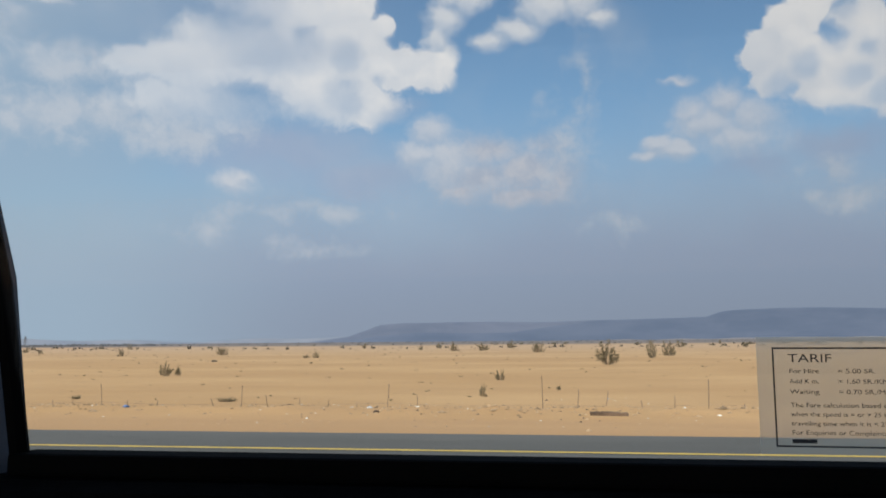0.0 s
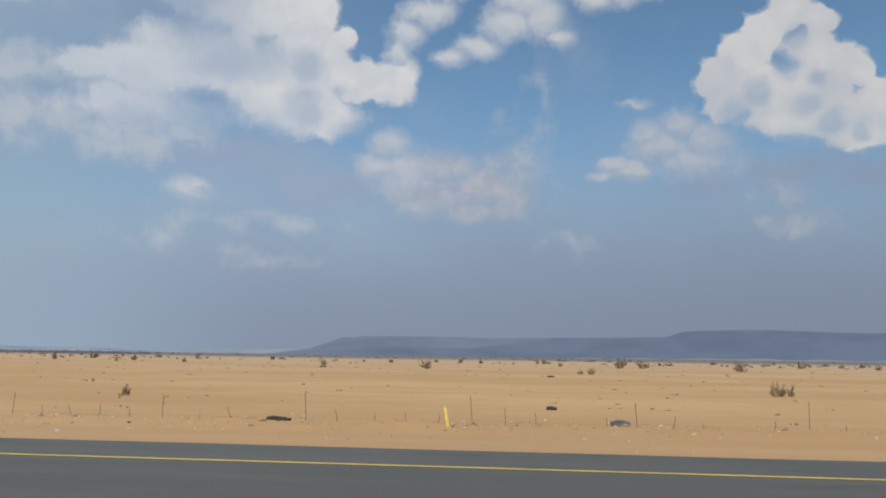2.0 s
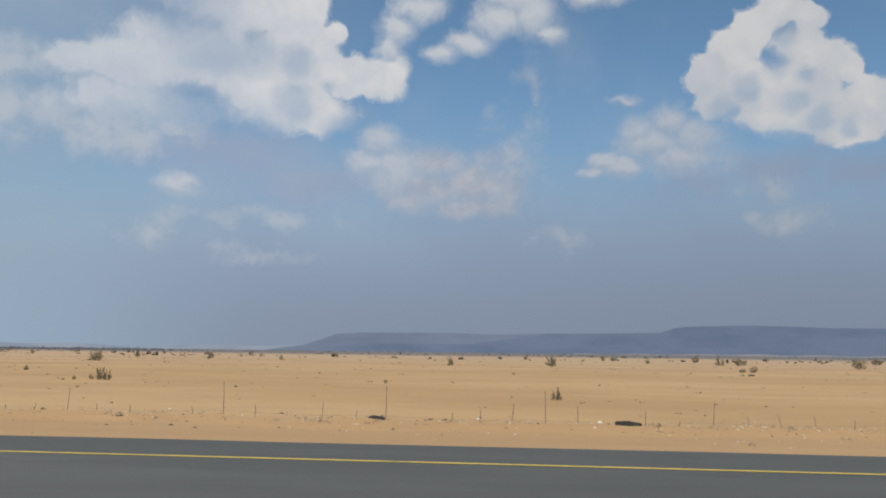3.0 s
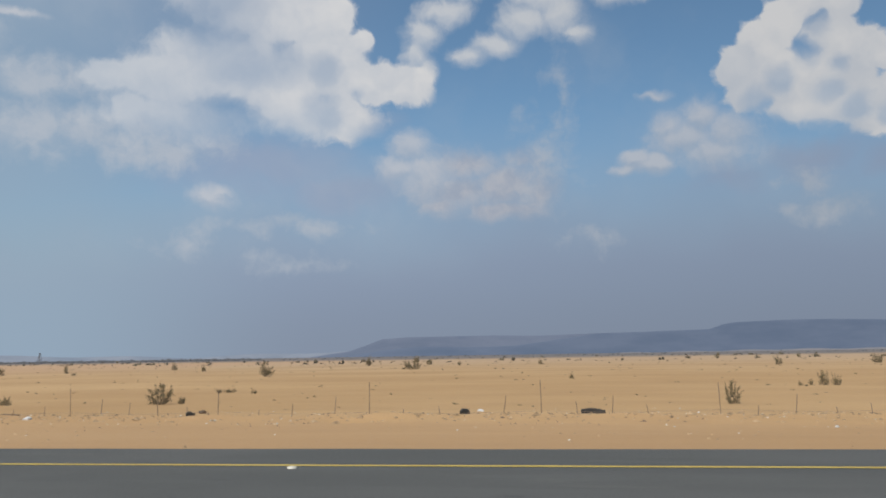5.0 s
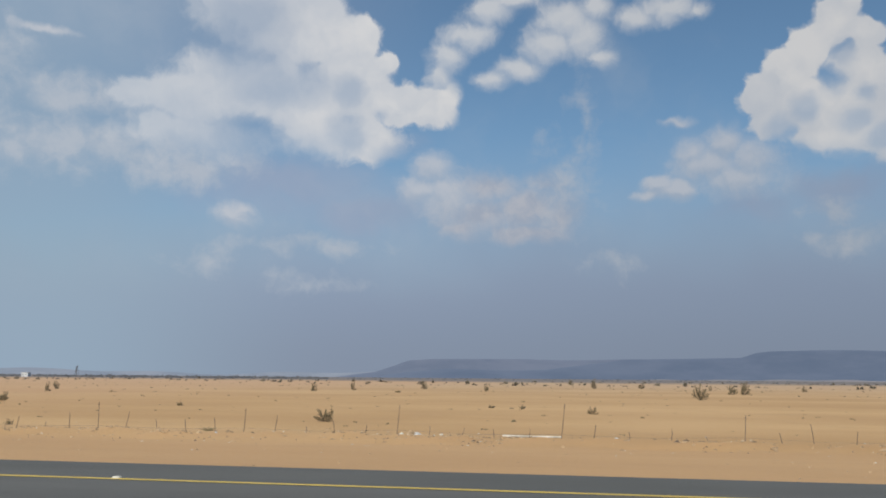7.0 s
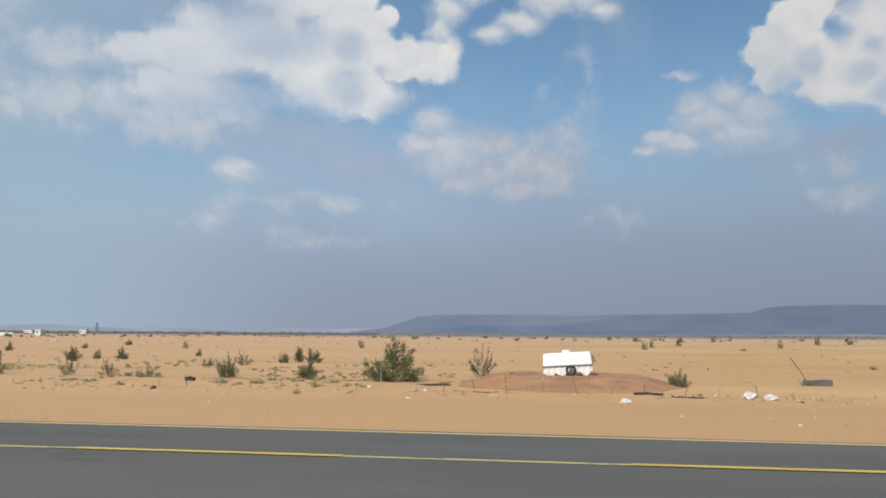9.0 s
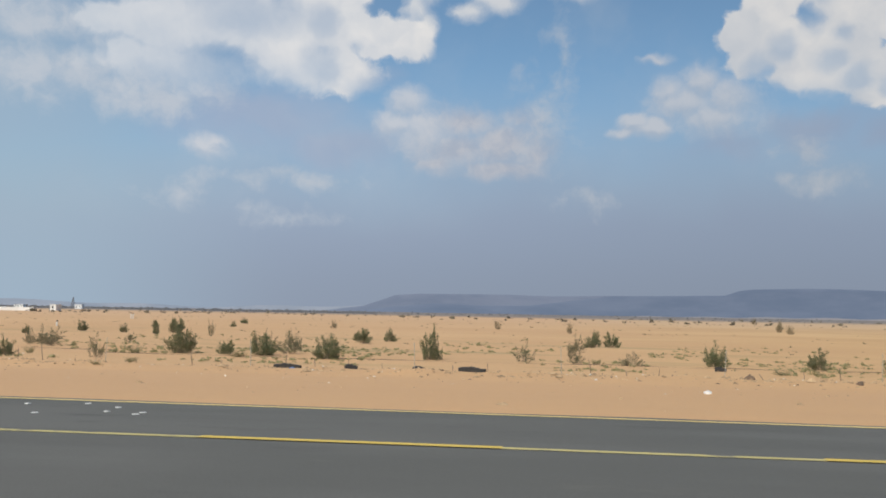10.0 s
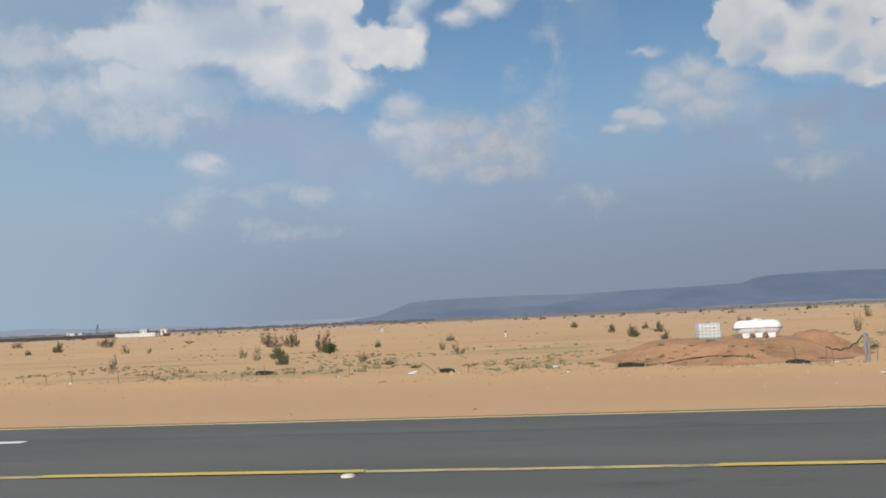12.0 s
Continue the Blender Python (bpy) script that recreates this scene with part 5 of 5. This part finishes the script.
def scrap_panel():
    t = thing("scrap_panel", pose(-110.4, 35.6, land_z(-110.4, 35.6), 0, 0, -8) @ Matrix.Diagonal((1, 1, 0.72, 1)), "dark crumpled sheet panel lying tilted on sand", "scrap")
    bm = bmesh.new()
    rng = random.Random(4)
    g = [[bm.verts.new((-0.52 + 1.04 * i / 9, 0.3 * j / 3, 0.02 + (0.30 - 0.018 * i) * j / 3 + rng.gauss(0, 0.012))) for i in range(10)] for j in range(4)]
    for j in range(3):
        for i in range(9):
            bm.faces.new((g[j][i], g[j][i + 1], g[j + 1][i + 1], g[j + 1][i]))
    bmesh.ops.solidify(bm, geom=bm.faces[:], thickness=0.03)
    part("panel", bm, GREY_SHEET, t)
    part("rim", tube(bmesh.new(), [(-0.52, 0.3, 0.33), (-0.1, 0.3, 0.25), (0.52, 0.3, 0.17)], 0.02, 5), RUBBER, t)
    # open trough
    t = thing("trough", pose(-215.0, 40.0, land_z(-215.0, 40.0), 0, 0, -3) @ Matrix.Diagonal((1.2, 1.1, 1.1, 1)), "long grey metal trough with a leaning pole and bent end", "trough")
    bm = bmesh.new()
    section = [(-0.2, 0.24), (-0.14, 0.0), (0.14, 0.0), (0.2, 0.24), (0.17, 0.24), (0.12, 0.03), (-0.12, 0.03), (-0.17, 0.24)]
    rows = [[bm.verts.new((u, a, b * (1 + 0.1 * math.sin(5 * u)))) for a, b in section] for u in (-0.5, -0.2, 0.15, 0.5)]
    for a, b in zip(rows, rows[1:]):
        for k in range(8):
            bm.faces.new((a[k], a[(k + 1) % 8], b[(k + 1) % 8], b[k]))
    part("body", bm, GREY_SHEET, t)
    bm = bmesh.new()
    bm.faces.new([bm.verts.new(v) for v in ((-0.5, -0.2, 0.0), (-0.72, -0.05, 0.26), (-0.66, 0.2, 0.27), (-0.5, 0.2, 0.02))])
    bmesh.ops.solidify(bm, geom=bm.faces[:], thickness=0.02)
    part("end_flap", bm, BLUE, t, "bent blue end")
    part("pole", tube(bmesh.new(), [(-0.3, 0, 0.05), (-0.6, 0.02, 0.62), (-0.92, 0, 1.12)], 0.018, 6), RUST, t, "thin leaning pole")
    # fallen pole
    x, y = -177.1, 28.9
    ob = part("fallen_pole", tube(bmesh.new(), [(-1.0, 0.03, 0.05), (-0.3, 0, 0.05), (0.4, 0.01, 0.05), (1.0, -0.02, 0.05)], 0.035, 8), LITTER)
    ob.matrix_basis = pose(x, y, land_z(x, y), 0, 0, -2)
    tagged(ob, "pale wooden pole lying flat along the fence", "pole")
    # broken timber and debris behind the fence
    x, y = -27.8, 31.6
    t = thing("timber_debris", pose(x, y, land_z(x, y), 0, 0, 3), "heap of broken dark timber lying behind the fence", "debris")
    for a, b, r in (((-0.95, 0, 0.06), (0.75, 0.05, 0.10), 0.055), ((0.1, -0.15, 0.04), (0.9, 0.1, 0.14), 0.05), ((0.35, 0.2, 0.0), (0.55, 0.0, 0.34), 0.035), ((-0.2, 0.15, 0.04), (0.6, -0.2, 0.08), 0.04)):
        part("beam", tube(bmesh.new(), [a, tuple((p + q) / 2 + 0.01 for p, q in zip(a, b)), b], r, 5), DARK_STONE, t)
    # roadside marker
    x, y = -53.2, 27.5
    t = thing("marker_post", pose(x, y, land_z(x, y) - 0.03, 0, -9, 0) @ Matrix.Scale(1.33, 4), "leaning yellow roadside marker post with worn paint", "marker post")
    part("post", box(bmesh.new(), -0.036, 0.036, -0.022, 0.022, 0, 0.56, 0.01), MARKER, t)
    part("cap", box(bmesh.new(), -0.038, 0.038, -0.024, 0.024, 0.51, 0.565, 0.01), PALE_YELLOW, t, "scuffed top")
    part("collar", box(bmesh.new(), -0.1, 0.1, -0.07, 0.07, 0, 0.06, 0.02), STONE, t, "stone packing")


scrap_panel()


def boundary_marker(x, y, h):
    t = thing("boundary_marker", pose(x, y, land_z(x, y) - 0.05), "short white boundary post with a dark top in sand", "marker post", "boundary posts")
    part("post", box(bmesh.new(), -0.07, 0.07, -0.07, 0.07, 0, h, 0.015), WHITEWASH, t)
    part("cap", box(bmesh.new(), -0.08, 0.08, -0.08, 0.08, h, h + 0.16, 0.02), DARK_WALL, t, "dark painted top")


for x, y, h in ((-335.0, 158.0, 1.0), (-335.9, 160.5, 0.9), (-306.4, 88.3, 0.5)):
    boundary_marker(x, y, h)


def rubbish(name, x, y, size, mat, label, flat=0.55):
    """A crumpled lump: bag, cloth or stone."""
    rng = random.Random(int(abs(x * 100)) + int(y * 10))
    bm = bmesh.new()
    bmesh.ops.create_icosphere(bm, subdivisions=2, radius=0.5)
    o = Vector((rng.uniform(0, 50), rng.uniform(0, 50), rng.uniform(0, 50)))
    for v in bm.verts:
        k = 1 + 0.55 * noise.noise(v.co * 3.2 + o) + 0.3 * noise.noise(v.co * 7 + o)
        v.co = Vector((v.co.x * k, v.co.y * k * 0.8, max(-0.25, v.co.z * k) * flat)) * size
    ob = part(name, bm, mat)
    ob.matrix_basis = pose(x, y, land_z(x, y) + 0.18 * size * flat, 0, 0, rng.uniform(0, 360))
    tagged(ob, label, name.replace("_", " "))


BAGS = [(-143.3, 26.4, 0.32), (-224.0, 26.1, 0.4), (-246.4, 20.6, 0.24), (-219.9, 28.8, 0.62), (-219.3, 28.7, 0.5), (-232.9, 29.5, 0.2), (-306.2, 33.2, 0.46),
        (-181.0, 28.6, 0.32), (-7.8, 29.6, 0.38), (-29.9, 31.0, 0.5), (-8.5, 29.7, 0.22), (-40.3, 20.3, 0.2), (-128.4, 31.8, 0.3), (-300.6, 35.2, 0.3), (-278.9, 30.5, 0.18),
        (-238.1, 29.6, 0.2), (-232.6, 30.4, 0.22), (-230.8, 26.5, 0.2), (-269.0, 9.4, 0.08), (-262.0, 9.7, 0.08), (-118.6, 22.0, 0.16)]
for x, y, s in BAGS:
    rubbish("plastic_bag", x, y, 0.85 * s, BAG, "crumpled white plastic bag caught on the ground")
for x, y, s in ((-240.5, 28.0, 0.38), (-243.3, 30.5, 0.5), (-139.2, 31.2, 0.4), (-78.8, 29.4, 0.3), (-63.9, 27.0, 0.22), (-7.0, 27.4, 0.3), (-149.5, 31.8, 0.32)):
    rubbish("stone", x, y, 0.7 * s, DARK_STONE, "rough brown stone lying on the sandy verge", 0.7)
for x, y in ((-17.0, 29.0), (-259.3, 28.9)):
    rubbish("plastic_scrap", x, y, 0.24, BLUE, "small piece of crumpled blue plastic")


def scatter(name, count, mat, seed, size, spread, label, category, clumps=True):
    """Small litter or stones strewn along the fence line."""
    rng = random.Random(seed)
    verts, faces = [], []
    while count > 0:
        x = rng.uniform(-335, 12)
        if clumps and noise.noise(Vector((x * 0.18, seed, 0))) < -0.05 and rng.random() < 0.75:
            continue
        count -= 1
        y = fence_y(x) + rng.gauss(spread[0], spread[1])
        if y < kerb_y(x) + 0.6:
            continue
        s = size * rng.uniform(0.4, 1.0) * (2.2 if rng.random() < 0.06 else 1)
        z = land_z(x, y)
        i, a = len(verts), rng.uniform(0, math.tau)
        for k in range(5):
            t = a + math.tau * k / 5 + rng.uniform(-0.3, 0.3)
            verts.append((x + s * math.cos(t), y + 0.7 * s * math.sin(t), z - 0.01 + 0.2 * s * rng.random()))
        verts.append((x + rng.gauss(0, 0.2) * s, y, z + s * rng.uniform(0.3, 0.8)))
        faces += [(i + k, i + (k + 1) % 5, i + 5) for k in range(5)]
    tagged(sheet(name, verts, faces, mat), label, category, kind="stuff")


scatter("litter_scraps", 900, LITTER, 3, 0.055, (0.3, 2.6), "small pale scraps of paper and plastic along the fence", "litter")
scatter("bright_scraps", 300, BAG, 9, 0.038, (0.5, 3.5), "small white scraps of plastic along the fence", "litter")
scatter("rubble", 5600, STONE, 4, 0.09, (-0.9, 1.1), "sandy rubble and clods along the fence bank", "rubble")
scatter("dark_rubble", 2400, DARK_STONE, 6, 0.055, (-0.6, 2.2), "dark clods and stones along the fence bank", "rubble")


def strew_plain():
    """Small weeds, clods and scraps out on the open sand."""
    rng = random.Random(31)
    verts, faces = [], []
    for _ in range(1500):
        d = 34 * (300 / 34) ** rng.random()
        x = -160 + rng.uniform(-0.5, 0.5) * (350 + d)
        w = rng.uniform(0.12, 0.4) * (0.6 + d / 130)
        clump(rng, verts, faces, x, d, land_z(x, d), w, w * rng.uniform(0.2, 0.5), 5)
    tagged(sheet("plain_weeds", verts, faces, DRY_LEAF), "sparse tiny dry weeds on the open sand", "weeds", kind="stuff")
    verts, faces = [], []
    for _ in range(2600):
        x = rng.uniform(-330, -232)
        y = 33.5 + abs(rng.gauss(0, 1)) * 14
        if noise.noise(Vector((x * 0.12, y * 0.12, 9))) < -0.02:
            continue
        w = rng.uniform(0.15, 0.42)
        clump(rng, verts, faces, x, y, land_z(x, y), w, w * rng.uniform(0.25, 0.6), 9)
    tagged(sheet("green_weeds", verts, faces, TUFT_LEAF), "patchy low yellow-green weeds between the shrubs", "weeds", kind="stuff")


strew_plain()
scatter("verge_stones", 1500, STONE, 14, 0.045, (-9.5, 5.0), "small stones strewn over the graded verge", "stones", False)
scatter("verge_scraps", 220, LITTER, 15, 0.04, (-9.0, 5.0), "tiny pale scraps on the graded verge", "litter", False)

# ---- the taxi's rear door and stickers, placed to fit the camera's first view ----
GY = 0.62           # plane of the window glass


def words(text, size, x, z, mat, parent, width=None):
    cu = bpy.data.curves.new("print", "FONT")
    cu.body, cu.size = text, size
    ob = bpy.data.objects.new("print", cu)
    scene.collection.objects.link(ob)
    me = bpy.data.meshes.new_from_object(ob.evaluated_get(bpy.context.evaluated_depsgraph_get()))
    bpy.data.objects.remove(ob)
    w = max(v.co.x for v in me.vertices) - min(v.co.x for v in me.vertices)
    k = width / w if width else 1.0
    for v in me.vertices:
        v.co = Vector((x + v.co.x * k, -0.0012, z + v.co.y))
    me.materials.clear()
    me.materials.append(mat)
    p = new("print", me)
    p.parent = parent


def flat_bar(x0, x1, z0, z1, mat, parent, name="print_bar", y=-0.0012):
    bm = bmesh.new()
    bm.faces.new([bm.verts.new(v) for v in ((x0, y, z0), (x1, y, z0), (x1, y, z1), (x0, y, z1))])
    part(name, bm, mat, parent)


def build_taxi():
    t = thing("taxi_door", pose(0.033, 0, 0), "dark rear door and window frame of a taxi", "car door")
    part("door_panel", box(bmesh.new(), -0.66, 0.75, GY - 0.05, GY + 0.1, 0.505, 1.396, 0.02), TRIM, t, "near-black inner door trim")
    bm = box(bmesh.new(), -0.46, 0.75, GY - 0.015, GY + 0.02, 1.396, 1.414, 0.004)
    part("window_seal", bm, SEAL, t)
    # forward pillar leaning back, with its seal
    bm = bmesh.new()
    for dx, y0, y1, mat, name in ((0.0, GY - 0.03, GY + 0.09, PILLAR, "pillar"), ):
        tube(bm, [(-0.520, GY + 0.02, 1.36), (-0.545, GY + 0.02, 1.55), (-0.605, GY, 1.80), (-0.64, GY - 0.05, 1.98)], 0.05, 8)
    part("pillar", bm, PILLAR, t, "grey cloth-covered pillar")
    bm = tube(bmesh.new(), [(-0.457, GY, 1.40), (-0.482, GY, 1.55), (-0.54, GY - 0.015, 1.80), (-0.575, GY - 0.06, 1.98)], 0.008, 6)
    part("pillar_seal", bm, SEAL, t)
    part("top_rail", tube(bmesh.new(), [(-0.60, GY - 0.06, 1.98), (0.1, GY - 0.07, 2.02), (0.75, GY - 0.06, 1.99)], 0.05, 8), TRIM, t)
    # unseen slab, added overhead to keep the sun off the door
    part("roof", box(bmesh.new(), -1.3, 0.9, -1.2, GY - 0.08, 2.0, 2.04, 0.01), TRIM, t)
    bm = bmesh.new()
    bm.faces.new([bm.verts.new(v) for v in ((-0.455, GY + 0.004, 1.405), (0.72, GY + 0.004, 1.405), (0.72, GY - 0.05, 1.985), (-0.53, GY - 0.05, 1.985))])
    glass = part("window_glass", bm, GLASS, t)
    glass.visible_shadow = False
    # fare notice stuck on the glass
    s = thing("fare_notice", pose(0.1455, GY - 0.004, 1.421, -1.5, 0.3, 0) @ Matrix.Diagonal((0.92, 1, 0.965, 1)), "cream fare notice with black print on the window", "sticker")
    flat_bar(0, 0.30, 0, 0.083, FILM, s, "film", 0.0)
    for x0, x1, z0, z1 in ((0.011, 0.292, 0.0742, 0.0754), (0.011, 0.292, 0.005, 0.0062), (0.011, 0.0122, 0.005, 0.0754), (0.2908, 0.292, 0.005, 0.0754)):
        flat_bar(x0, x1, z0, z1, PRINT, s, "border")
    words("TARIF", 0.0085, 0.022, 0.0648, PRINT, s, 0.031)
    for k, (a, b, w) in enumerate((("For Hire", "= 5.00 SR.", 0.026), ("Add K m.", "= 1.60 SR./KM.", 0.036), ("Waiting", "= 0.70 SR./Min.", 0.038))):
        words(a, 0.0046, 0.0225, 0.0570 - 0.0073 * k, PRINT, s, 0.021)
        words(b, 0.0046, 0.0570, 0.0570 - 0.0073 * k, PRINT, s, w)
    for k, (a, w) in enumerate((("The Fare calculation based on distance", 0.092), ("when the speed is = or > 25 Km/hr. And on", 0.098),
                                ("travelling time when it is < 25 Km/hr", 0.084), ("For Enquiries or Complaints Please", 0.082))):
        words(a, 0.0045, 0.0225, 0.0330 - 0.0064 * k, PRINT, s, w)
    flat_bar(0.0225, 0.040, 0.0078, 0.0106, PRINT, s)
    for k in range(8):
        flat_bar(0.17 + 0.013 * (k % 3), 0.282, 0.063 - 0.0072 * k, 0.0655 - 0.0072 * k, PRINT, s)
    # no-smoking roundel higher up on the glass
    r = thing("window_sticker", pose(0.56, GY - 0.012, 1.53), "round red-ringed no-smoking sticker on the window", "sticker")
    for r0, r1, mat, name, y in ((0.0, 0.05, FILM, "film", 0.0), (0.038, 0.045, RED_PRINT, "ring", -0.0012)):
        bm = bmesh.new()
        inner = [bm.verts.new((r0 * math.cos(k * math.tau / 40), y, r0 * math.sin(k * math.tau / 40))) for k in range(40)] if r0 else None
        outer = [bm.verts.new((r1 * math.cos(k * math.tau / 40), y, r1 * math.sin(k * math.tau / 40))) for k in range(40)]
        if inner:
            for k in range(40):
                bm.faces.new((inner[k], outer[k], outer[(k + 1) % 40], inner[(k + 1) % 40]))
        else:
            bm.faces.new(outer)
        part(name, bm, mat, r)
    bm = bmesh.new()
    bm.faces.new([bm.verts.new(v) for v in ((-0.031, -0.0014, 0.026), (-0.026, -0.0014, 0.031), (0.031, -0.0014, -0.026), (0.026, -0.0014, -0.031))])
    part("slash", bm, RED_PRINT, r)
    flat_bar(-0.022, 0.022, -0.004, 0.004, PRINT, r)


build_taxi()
